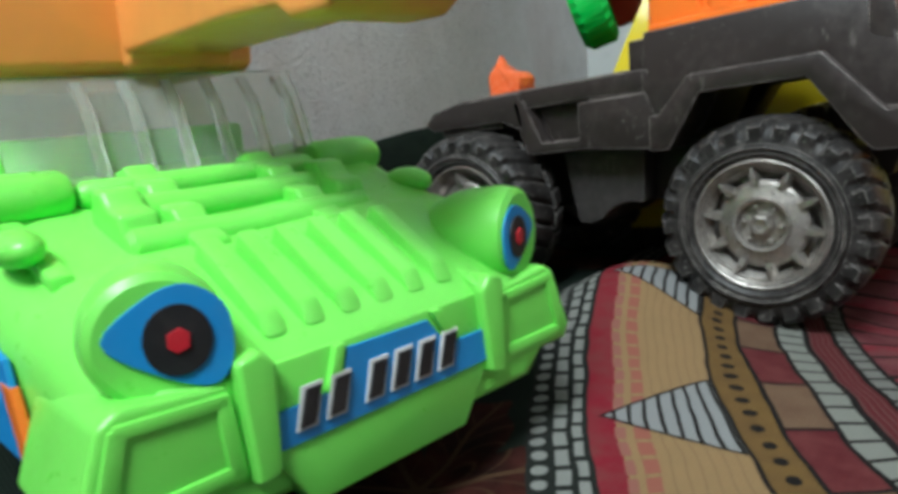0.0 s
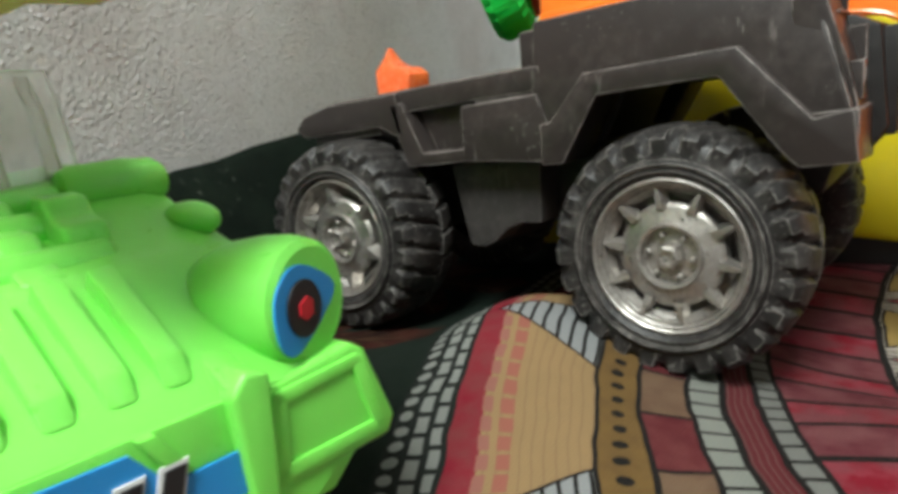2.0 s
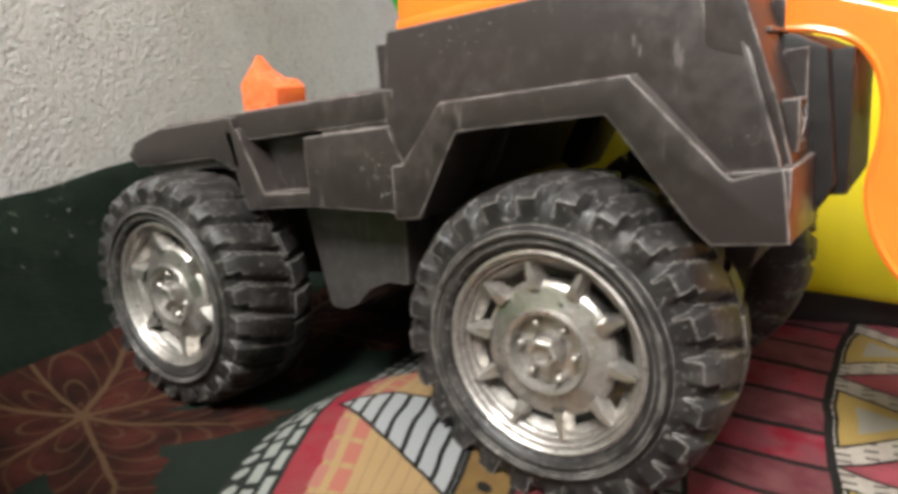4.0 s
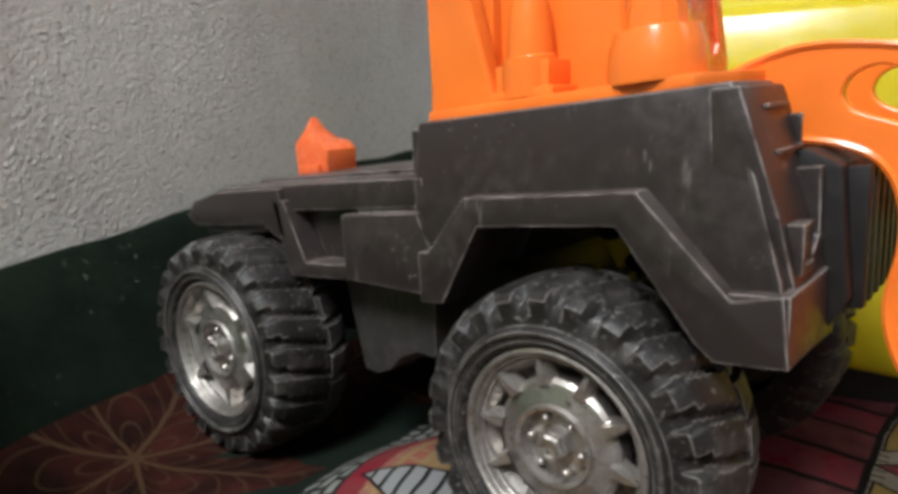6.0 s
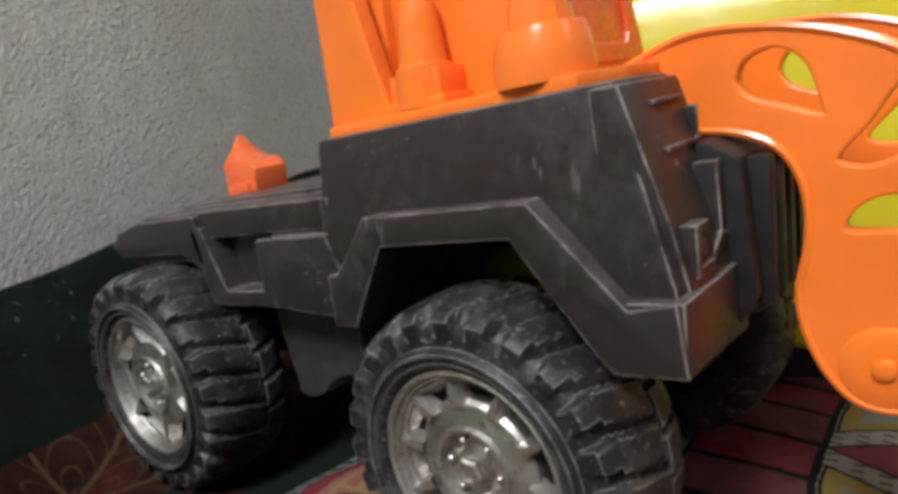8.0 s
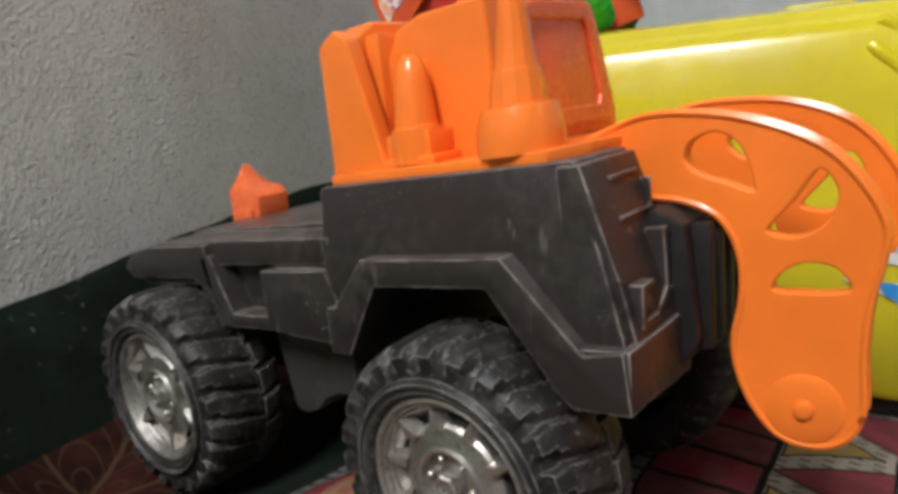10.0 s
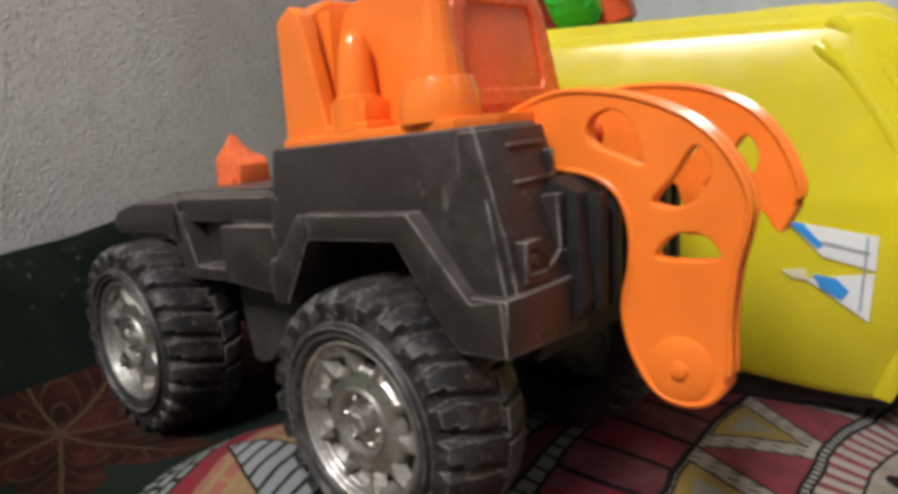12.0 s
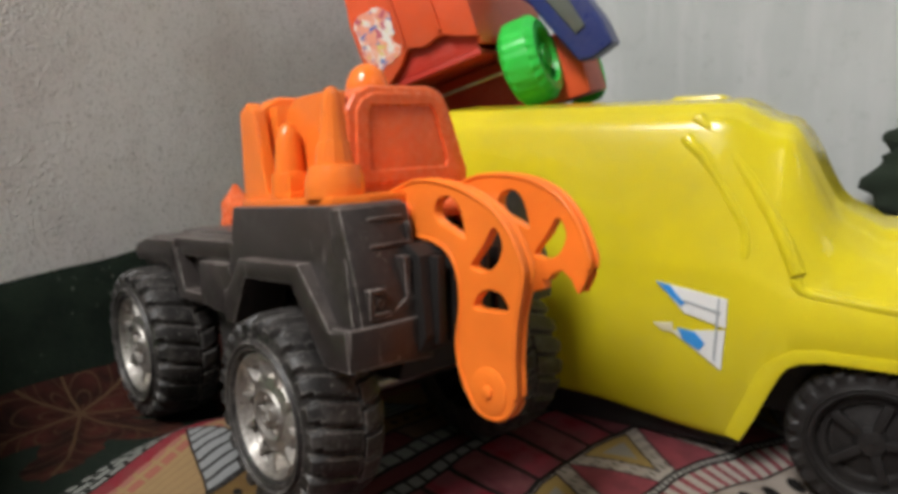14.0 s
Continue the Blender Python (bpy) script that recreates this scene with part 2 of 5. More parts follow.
    creamc = n.mix(n.m("MULTIPLY", weave_line, 0.45), n.mix(blot, cream, (0.22, 0.145, 0.07)), (0.14, 0.09, 0.05))
    col = n.mix(band(0.4455, 0.4745), col, creamc)
    for a, b, c2 in ((0.4722, 0.4750, (0.21, 0.09, 0.07)), (0.4665, 0.4702, (0.22, 0.08, 0.058))):
        col = n.mix(n.m("MULTIPLY", band(a, b), n.m("GREATER_THAN", cell(360), 0.22)), col, c2)
    off = n.m("ABSOLUTE", n.m("MULTIPLY", n.m("SUBTRACT", cell(30, 0.017), 0.5), 2 * math.pi / 30 * 0.455))
    wide = n.m("MULTIPLY", n.m("SUBTRACT", 0.4795, r), 0.62)
    tri = n.m("MULTIPLY", n.m("LESS_THAN", off, wide), band(0.4455, 0.4795))
    tri_in = n.m("MULTIPLY", n.m("LESS_THAN", off, n.m("SUBTRACT", wide, 0.0011)), band(0.4455, 0.4795))
    stripe = n.m("GREATER_THAN", n.m("FRACT", n.m("MULTIPLY", n.m("SUBTRACT", 0.4795, r), 1 / 0.0041)), 0.27)
    col = n.mix(tri, col, black)
    col = n.mix(n.m("MULTIPLY", tri_in, stripe), col, (0.2, 0.205, 0.205))
    # ochre ring with dark dots
    col = n.mix(band(0.4318, 0.4455), col, black)
    col = n.mix(band(0.4333, 0.4443), col, n.mix(blot, ochre, (0.1, 0.06, 0.023)))
    oa = n.m("MULTIPLY", n.m("SUBTRACT", cell(340), 0.5), 2 * math.pi * 0.439 / 340)
    orr = n.m("SUBTRACT", r, 0.4388)
    col = n.mix(n.m("LESS_THAN", n.m("SQRT", n.m("ADD", n.m("MULTIPLY", oa, oa), n.m("MULTIPLY", orr, orr))), 0.0019), col, black)
    # boxes, beads, pink wedges
    box = n.m("GREATER_THAN", cell(46), 0.5)
    boxc = n.mix(box, n.mix(blot, tan, (0.1, 0.06, 0.038)), n.mix(blot, maroon, (0.1, 0.027, 0.027)))
    col = n.mix(band(0.4195, 0.4318), col, boxc)
    col = n.mix(n.m("MULTIPLY", band(0.4195, 0.4318), n.m("LESS_THAN", cell(92), 0.05)), col, black)
    col = n.mix(band(0.4085, 0.4195), col, black)
    col = n.mix(n.m("MULTIPLY", band(0.4105, 0.418), n.m("GREATER_THAN", cell(280), 0.16)), col, (0.17, 0.175, 0.155))
    lines = n.m("LESS_THAN", n.m("FRACT", n.m("MULTIPLY", r, 520.0)), 0.3)
    col = n.mix(band(0.4008, 0.4085), col, n.mix(n.m("MULTIPLY", lines, 0.7), maroon, (0.1, 0.055, 0.05)))
    col = n.mix(band(0.392, 0.4008), col, black)
    col = n.mix(n.m("MULTIPLY", band(0.3936, 0.399), n.m("GREATER_THAN", cell(300), 0.2)), col, (0.13, 0.13, 0.12))
    streak = n.ramp(n.noise(70, 4), 0.4, 0.62)
    bloom = n.ramp(n.noise(95, 3), 0.45, 0.6)
    pink = n.mix(streak, n.mix(bloom, (0.18, 0.03, 0.042), (0.15, 0.008, 0.017)), (0.12, 0.037, 0.042))
    col = n.mix(band(0.355, 0.392), col, n.mix(n.m("GREATER_THAN", cell(62), 0.5), pink, n.mix(streak, (0.12, 0.043, 0.046), (0.085, 0.02, 0.026))))
    col = n.mix(n.m("MULTIPLY", band(0.355, 0.392), n.m("LESS_THAN", cell(62), 0.06)), col, black)
    col = n.mix(n.m("MULTIPLY", band(0.355, 0.392), n.m("LESS_THAN", n.m("ABSOLUTE", n.m("SUBTRACT", cell(62), 0.52)), 0.035)), col, black)
    # inner ring of open cream triangles on mauve and white dashes
    off2 = n.m("ABSOLUTE", n.m("MULTIPLY", n.m("SUBTRACT", cell(44, 0.35), 0.5), 2 * math.pi / 44 * 0.34))
    wide2 = n.m("MULTIPLY", n.m("SUBTRACT", r, 0.322), 0.5)
    t2 = n.m("MULTIPLY", n.m("LESS_THAN", off2, wide2), band(0.322, 0.353))
    t3 = n.m("MULTIPLY", n.m("LESS_THAN", off2, n.m("SUBTRACT", wide2, 0.0055)), band(0.322, 0.347))
    beside = n.m("LESS_THAN", off2, n.m("ADD", wide2, 0.0085))
    dashes = n.m("MULTIPLY", n.m("LESS_THAN", n.m("FRACT", n.m("MULTIPLY", off2, 290.0)), 0.3), n.m("LESS_THAN", n.m("FRACT", n.m("MULTIPLY", r, 140.0)), 0.5))
    ivory = n.mix(dashes, n.mix(streak, (0.29, 0.26, 0.225), (0.22, 0.19, 0.165)), (0.055, 0.045, 0.04))
    col = n.mix(band(0.318, 0.355), col, n.mix(beside, n.mix(streak, (0.2, 0.045, 0.055), (0.13, 0.035, 0.04)), ivory))
    col = n.mix(n.m("MULTIPLY", band(0.318, 0.355), n.m("LESS_THAN", n.m("ABSOLUTE", n.m("SUBTRACT", off2, n.m("ADD", wide2, 0.0085))), 0.0006)), col, black)
    col = n.mix(band(0.3535, 0.356), col, black)
    col = n.mix(t2, col, black)
    col = n.mix(n.m("MULTIPLY", n.m("LESS_THAN", off2, n.m("SUBTRACT", wide2, 0.001)), band(0.324, 0.352)), col, (0.24, 0.165, 0.055))
    col = n.mix(t3, col, (0.2, 0.185, 0.16))
    inner = n.m("LESS_THAN", r, 0.318)
    ring = n.m("FRACT", n.m("MULTIPLY", r, 55.0))
    dash = n.m("MULTIPLY", n.m("LESS_THAN", ring, 0.28), n.m("GREATER_THAN", cell(150), 0.3))
    wedge = n.m("GREATER_THAN", n.m("FRACT", n.m("ADD", n.m("MULTIPLY", r, 16.0), n.m("MULTIPLY", th, 4.0))), 0.5)
    inc = n.mix(wedge, n.mix(streak, mauve, (0.18, 0.045, 0.05)), n.mix(streak, (0.26, 0.225, 0.19), (0.16, 0.12, 0.1)))
    inc = n.mix(n.m("LESS_THAN", ring, 0.34), inc, black)
    inc = n.mix(dash, inc, (0.27, 0.26, 0.235))
    col = n.mix(inner, col, inc)
    # chain of small dots, striped ring and a ring of large dark spots
    col = n.mix(band(0.3135, 0.3185), col, black)
    col = n.mix(n.m("MULTIPLY", band(0.3148, 0.3172), n.m("GREATER_THAN", cell(560), 0.45)), col, (0.25, 0.24, 0.22))
    bars = n.m("GREATER_THAN", cell(240), 0.42)
    col = n.mix(band(0.3005, 0.3135), col, n.mix(bars, n.mix(streak, (0.2, 0.05, 0.06), (0.14, 0.04, 0.045)), (0.28, 0.25, 0.22)))
    col = n.mix(band(0.2830, 0.3005), col, black)
    col = n.mix(band(0.2842, 0.2993), col, n.mix(streak, (0.27, 0.235, 0.2), (0.2, 0.165, 0.14)))
    sa = n.m("MULTIPLY", n.m("SUBTRACT", cell(105), 0.5), 2 * math.pi * 0.291 / 105)
    sr = n.m("SUBTRACT", r, 0.2915)
    col = n.mix(n.m("LESS_THAN", n.m("SQRT", n.m("ADD", n.m("MULTIPLY", sa, sa), n.m("MULTIPLY", sr, sr))), 0.0042), col, black)
    # thread and wear
    thread = n.m("ADD", n.m("SINE", n.m("MULTIPLY", sep.outputs[0], 5200.0)), n.m("SINE", n.m("MULTIPLY", sep.outputs[1], 5200.0)))
    fade = n.ramp(n.noise(420, 3), 0.35, 0.75)
    col = n.mix(n.m("MULTIPLY", fade, 0.025), col, (0.12, 0.1, 0.09))
    n.bump(n.m("ADD", n.m("MULTIPLY", thread, 0.12), n.noise(160, 4)), 0.35, 0.0012)
    n.bsdf.inputs["Specular IOR Level"].default_value = 0.07
    return n.out(col, 0.9)


def glass_mat(name, colour=(1, 1, 1), rough=0.03):
    n = Nodes(name)
    n.bsdf.inputs["Transmission Weight"].default_value = 0.86
    n.bsdf.inputs["IOR"].default_value = 1.3
    return n.out(colour, rough)


def torn_print_mat():
    """A rubbed colour print: patches of white, blue, pink and cream with bare gaps."""
    n = Nodes("torn_printed_sticker")
    a, b, c = n.noise(90, 4, 0.7), n.noise(120, 4, 0.7), n.noise(170, 3, 0.6)
    col = n.mix(n.ramp(a, 0.47, 0.53), (0.7, 0.66, 0.6), (0.72, 0.3, 0.2))
    col = n.mix(n.ramp(b, 0.56, 0.6), col, (0.1, 0.16, 0.4))
    col = n.mix(n.ramp(c, 0.6, 0.64), col, (0.6, 0.5, 0.12))
    col = n.mix(n.ramp(n.noise(100, 3), 0.58, 0.62), col, (0.45, 0.08, 0.12))
    return n.out(col, 0.45)


def metal_mat(name, colour, rough):
    n = Nodes(name)
    g = n.noise(200, 4)
    return n.out(n.mix(g, colour, tuple(c * 0.6 for c in colour)), rough, 0.9)


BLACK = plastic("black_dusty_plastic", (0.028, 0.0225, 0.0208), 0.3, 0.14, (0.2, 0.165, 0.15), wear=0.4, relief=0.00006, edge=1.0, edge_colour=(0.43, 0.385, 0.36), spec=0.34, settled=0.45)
PLAIN_BLACK = plastic("plain_black_plastic", (0.014, 0.0125, 0.012), 0.4, 0.1, (0.1, 0.085, 0.075), relief=0.00008, spec=0.3)
CHASSIS = plastic("dark_grey_plastic", (0.042, 0.038, 0.036), 0.38, 0.3, (0.17, 0.155, 0.145), wear=0.2, relief=0.0001, edge=0.7)
ORANGE = plastic("orange_plastic", (0.92, 0.21, 0.026), 0.13, 0.04, (0.5, 0.18, 0.07), wear=0.06, relief=0.00002, sss=0.1)
DEEP_ORANGE = plastic("deep_orange_plastic", (0.86, 0.16, 0.045), 0.2, 0.12, (0.35, 0.14, 0.07), relief=0.00005, sss=0.1)
YELLOW = plastic("yellow_glossy_plastic", (0.62, 0.52, 0.014), 0.11, 0.1, (0.45, 0.38, 0.1), scale=0.6, relief=0.00005, sss=0.12)
GREEN = plastic("lime_green_plastic", (0.25, 0.82, 0.11), 0.26, 0.06, (0.3, 0.6, 0.1), scale=0.8, relief=0.00005, sss=0.2)
WHEEL_GREEN = plastic("green_wheel_plastic", (0.03, 0.52, 0.06), 0.3, 0.08, (0.2, 0.4, 0.2), sss=0.1)
VAN_RED = plastic("orange_red_plastic", (0.7, 0.09, 0.022), 0.36, 0.12, (0.4, 0.2, 0.15))
UNDER_RED = plastic("dark_red_plastic", (0.5, 0.028, 0.014), 0.45, 0.1)
# paler than ORANGE: haze and overexposure on the roof put into the colour
PALE_ORANGE = plastic("glare_orange_plastic", (0.96, 0.38, 0.09), 0.28, 0.08, (0.5, 0.3, 0.15), relief=0.00004, sss=0.2)
DULL_PANE = plastic("dull_grey_pane", (0.1, 0.115, 0.1), 0.3, 0.1)
NAVY = plastic("navy_blue_plastic", (0.02, 0.035, 0.16), 0.25, 0.1)
BLUE_STICKER = plastic("blue_sticker", (0.03, 0.27, 0.66), 0.35, 0.06, (0.3, 0.4, 0.5))
WHITE_STICKER = plastic("white_sticker", (0.72, 0.72, 0.7), 0.4, 0.2, (0.5, 0.48, 0.44))
GREY_STICKER = plastic("grey_sticker_line", (0.3, 0.34, 0.36), 0.45, 0.1)
INK = plastic("black_ink", (0.012, 0.012, 0.014), 0.4, 0.05)
RED_INK = plastic("red_sticker_ink", (0.5, 0.012, 0.025), 0.4, 0.05)
CREAM_INK = plastic("cream_sticker_ink", (0.65, 0.6, 0.4), 0.4, 0.1)
CHROME = chrome_mat()
TORN_PRINT = torn_print_mat()
RUBBER = rubber_mat()
PLASTER = plaster_mat()
SMOOTH_PLASTER = smooth_plaster_mat()
CLOTH = cloth_mat()
CLEAR = glass_mat("clear_plastic", (0.93, 0.94, 0.9), 0.09)
STEEL = metal_mat("steel_axle", (0.55, 0.53, 0.5), 0.3)
DARK_CLOTH = plastic("dark_green_cloth", (0.014, 0.024, 0.012), 0.9, 0.1, (0.05, 0.06, 0.04), scale=2, relief=0.002)
PAINT = plastic("painted_ceiling", (0.7, 0.69, 0.66), 0.8, 0.1, scale=0.1)
WOOD = plastic("window_wood", (0.22, 0.12, 0.06), 0.5, 0.1)

# ---- building helpers ----


def thing(name, place, label, category, group=""):
    ob = new(name)
    ob.empty_display_size = 0.01
    ob.location = place
    return tagged(ob, label, category, group)


def shear(bm):
    """The loader's body stands a little nose up."""
    for v in bm.verts:
        v.co.z += 0.075 * v.co.x
    return bm


def mesh_from(name, bm, mats, angle=32):
    bmesh.ops.recalc_face_normals(bm, faces=bm.faces)
    me = bpy.data.meshes.new(name)
    bm.to_mesh(me)
    bm.free()
    for mt in (mats if isinstance(mats, (list, tuple)) else [mats]):
        me.materials.append(mt)
    me.shade_smooth()
    me.set_sharp_from_angle(angle=radians(angle))
    return me


def link(name, me, parent, label="", at=None):
    ob = new(name, me)
    if parent is not None:
        ob.parent = parent
        root = parent
        base = Matrix.Identity(4)
        while root is not None:
            base = root.matrix_basis.copy() if root.parent is None else base
            root = root.parent
        if parent.parent is None:
            ob.matrix_parent_inverse = base.inverted()
    if at is not None:
        ob.matrix_basis = at
    return tagged(ob, label)


def part(name, bm, mat, parent, label="", angle=32, at=None):
    return link(name, mesh_from(name, bm, mat, angle), parent, label, at)


def box(bm, x0, x1, y0, y1, z0, z1, bevel=0.001, seg=2):
    made = bmesh.ops.create_cube(bm, size=1)["verts"]
    for v in made:
        v.co = Vector((x0 if v.co.x < 0 else x1, y0 if v.co.y < 0 else y1, z0 if v.co.z < 0 else z1))
    if bevel:
        edges = {e for v in made for e in v.link_edges}
        bmesh.ops.bevel(bm, geom=list(edges), offset=bevel, segments=seg, profile=0.6, affect="EDGES")
    return bm


def prism(bm, outline, a, b, axis="y", bevel=0.0008, seg=2, taper=None):
    """A solid with the outline in the two other axes (x z, y z or x y), from a to b along axis."""
    def put(p, q, s):
        return {"y": (p, s, q), "x": (s, p, q), "z": (p, q, s)}[axis]
    low = [bm.verts.new(put(p, q, a)) for p, q in outline]
    top = outline if taper is None else taper
    high = [bm.verts.new(put(p, q, b)) for p, q in top]
    faces = [bm.faces.new(low), bm.faces.new(high[::-1])]
    k = len(outline)
    for i in range(k):
        faces.append(bm.faces.new((low[i], high[i], high[(i + 1) % k], low[(i + 1) % k])))
    bmesh.ops.recalc_face_normals(bm, faces=faces)
    if bevel:
        edges = {e for f in faces for e in f.edges}
        bmesh.ops.bevel(bm, geom=list(edges), offset=bevel, segments=seg, profile=0.6, affect="EDGES", clamp_overlap=True)
    return bm


def lathe(bm, profile, steps=48, axis="y", centre=(0, 0, 0), close=True):
    """Turns (radius, along) pairs round an axis through centre."""
    rings = []
    for rad, al in profile:
        ring = []
        for i in range(steps):
            a = 2 * math.pi * i / steps
            c, s = rad * math.cos(a), rad * math.sin(a)
            p = {"y": (c, al, s), "x": (al, c, s), "z": (c, s, al)}[axis]
            ring.append(bm.verts.new(Vector(p) + Vector(centre)))
        rings.append(ring)
    for u, v in zip(rings, rings[1:]):
        for i in range(steps):
            bm.faces.new((u[i], u[(i + 1) % steps], v[(i + 1) % steps], v[i]))
    if close:
        bm.faces.new(rings[0])
        bm.faces.new(rings[-1])
    return bm


def smooth_line(points, closed=False, each=6):
    """Catmull-Rom through the points."""
    n = len(points)
    out = []
    last = n if closed else n - 1
    for i in range(last):
        p = [Vector(points[(i + k - 1) % n] if closed else points[max(0, min(n - 1, i + k - 1))]) for k in range(4)]
        for j in range(each):
            t = j / each
            out.append(0.5 * (2 * p[1] + (p[2] - p[0]) * t + (2 * p[0] - 5 * p[1] + 4 * p[2] - p[3]) * t * t + (3 * p[1] - p[0] - 3 * p[2] + p[3]) * t ** 3))
    if not closed:
        out.append(Vector(points[-1]))
    return out


def plate(name, outlines, thick, mat, to, bevel=0.0006):
    """A flat plate with holes: outlines in its own x y, thickness along its own z; to turns it into place."""
    cu = bpy.data.curves.new(name, "CURVE")
    cu.dimensions, cu.fill_mode = "2D", "BOTH"
    cu.extrude, cu.bevel_depth, cu.bevel_resolution = thick / 2 - bevel, bevel, 1
    cu.offset = -bevel
    for line in outlines:
        sp = cu.splines.new("POLY")
        sp.points.add(len(line) - 1)
        for q, p in zip(sp.points, line):
            q.co = (p[0], p[1], 0, 1)
        sp.use_cyclic_u = True
    ob = bpy.data.objects.new(name, cu)
    scene.collection.objects.link(ob)
    me = bpy.data.meshes.new_from_object(ob.evaluated_get(bpy.context.evaluated_depsgraph_get()))
    bpy.data.objects.remove(ob)
    bpy.data.curves.remove(cu)
    me.name = name
    me.transform(to)
    me.materials.clear()
    me.materials.append(mat)
    me.shade_smooth()
    me.set_sharp_from_angle(angle=radians(35))
    return me


def tube(bm, points, radius, sides=8, flat=1.0):
    """A rod along points."""
    pts = [Vector(p) for p in points]
    rings = []
    for i, p in enumerate(pts):
        d = (pts[min(i + 1, len(pts) - 1)] - pts[max(i - 1, 0)]).normalized()
        up = Vector((0, 0, 1)) if abs(d.z) < 0.95 else Vector((1, 0, 0))
        s = d.cross(up).normalized()
        u = s.cross(d)
        rings.append([bm.verts.new(p + radius * (math.cos(2 * math.pi * k / sides) * s * flat + math.sin(2 * math.pi * k / sides) * u)) for k in range(sides)])
    for a, b in zip(rings, rings[1:]):
        for k in range(sides):
            bm.faces.new((a[k], a[(k + 1) % sides], b[(k + 1) % sides], b[k]))
    bm.faces.new(rings[0])
    bm.faces.new(rings[-1])
    return bm


# ---- the bed and the room ----
WALL_DIR = Vector((math.cos(radians(103)), math.sin(radians(103)), 0))
WALL_IN = Vector((WALL_DIR.y, -WALL_DIR.x, 0))
WALL_AT = Vector((-0.23, 0.03, 0))
CORNER = WALL_AT + WALL_DIR * 0.5


def gauss(x, y, cx, cy, sx, sy):
    return math.exp(-((x - cx) / sx) ** 2 - ((y - cy) / sy) ** 2)


def bed_height(x, y):
    """The soft mattress under its sheet: low humps, sunk under the toys, drawn up along the walls."""
    h = 0.020 * gauss(x, y, -0.05, 0.0, 0.032, 0.05) - 0.011 * gauss(x, y, 0.06, 0.06, 0.05, 0.05) - 0.028 * gauss(x, y, 0.16, 0.2, 0.07, 0.1)
    h += 0.005 * gauss(x, y, -0.02, -0.06, 0.05, 0.04)
    h += 0.0025 * (noise.noise((x * 9, y * 9, 1.3)) + 0.5 * noise.noise((x * 26, y * 26, 4.1)))
    p = Vector((x, y, 0)) - WALL_AT
    d, s = p.dot(WALL_IN), p.dot(WALL_DIR)
    d2 = 0.5 - s
    top = 0.072 + 0.075 * min(s, 0.16)
    fold = 0.0018 * noise.noise((s * 22, 0.3, d * 30))
    return h + max((top + fold) * math.exp(-(max(d, 0) / 0.034) ** 1.7), 0.07 * math.exp(-(max(d2, 0) / 0.05) ** 1.6))


def build_bed():
    nx, ny = 280, 280
    us = [-0.02 + 1.75 * (i / nx) ** 1.6 for i in range(nx + 1)]
    vs = [0.5 - 1.75 * (j / ny) ** 1.25 for j in range(ny + 1)]
    verts = []
    for v in vs:
        for u in us:
            q = WALL_AT + WALL_IN * u + WALL_DIR * v
            verts.append((q.x, q.y, bed_height(q.x, q.y)))
    w = nx + 1
    faces = [(j * w + i, j * w + i + 1, (j + 1) * w + i + 1, (j + 1) * w + i) for j in range(ny) for i in range(nx)]
    me = bpy.data.meshes.new("bedsheet")
    me.from_pydata(verts, [], faces)
    me.materials.append(CLOTH)
    me.shade_smooth()
    ob = new("bedsheet", me)
    tagged(ob, "dark printed cotton bedsheet with beaded rings, pulled up along the wall", "bedsheet", kind="structure")


def slab(name, corners, z0, z1, mat, label, category):
    bm = bmesh.new()
    prism(bm, corners, z0, z1, "z", 0)
    return tagged(part(name, bm, mat, None), label, category, kind="structure")


def strip(a, b, out):
    """The four plan corners of a wall from a to b, thick towards out."""
    return [(a.x, a.y), (b.x, b.y), (b.x + out.x, b.y + out.y), (a.x + out.x, a.y + out.y)]


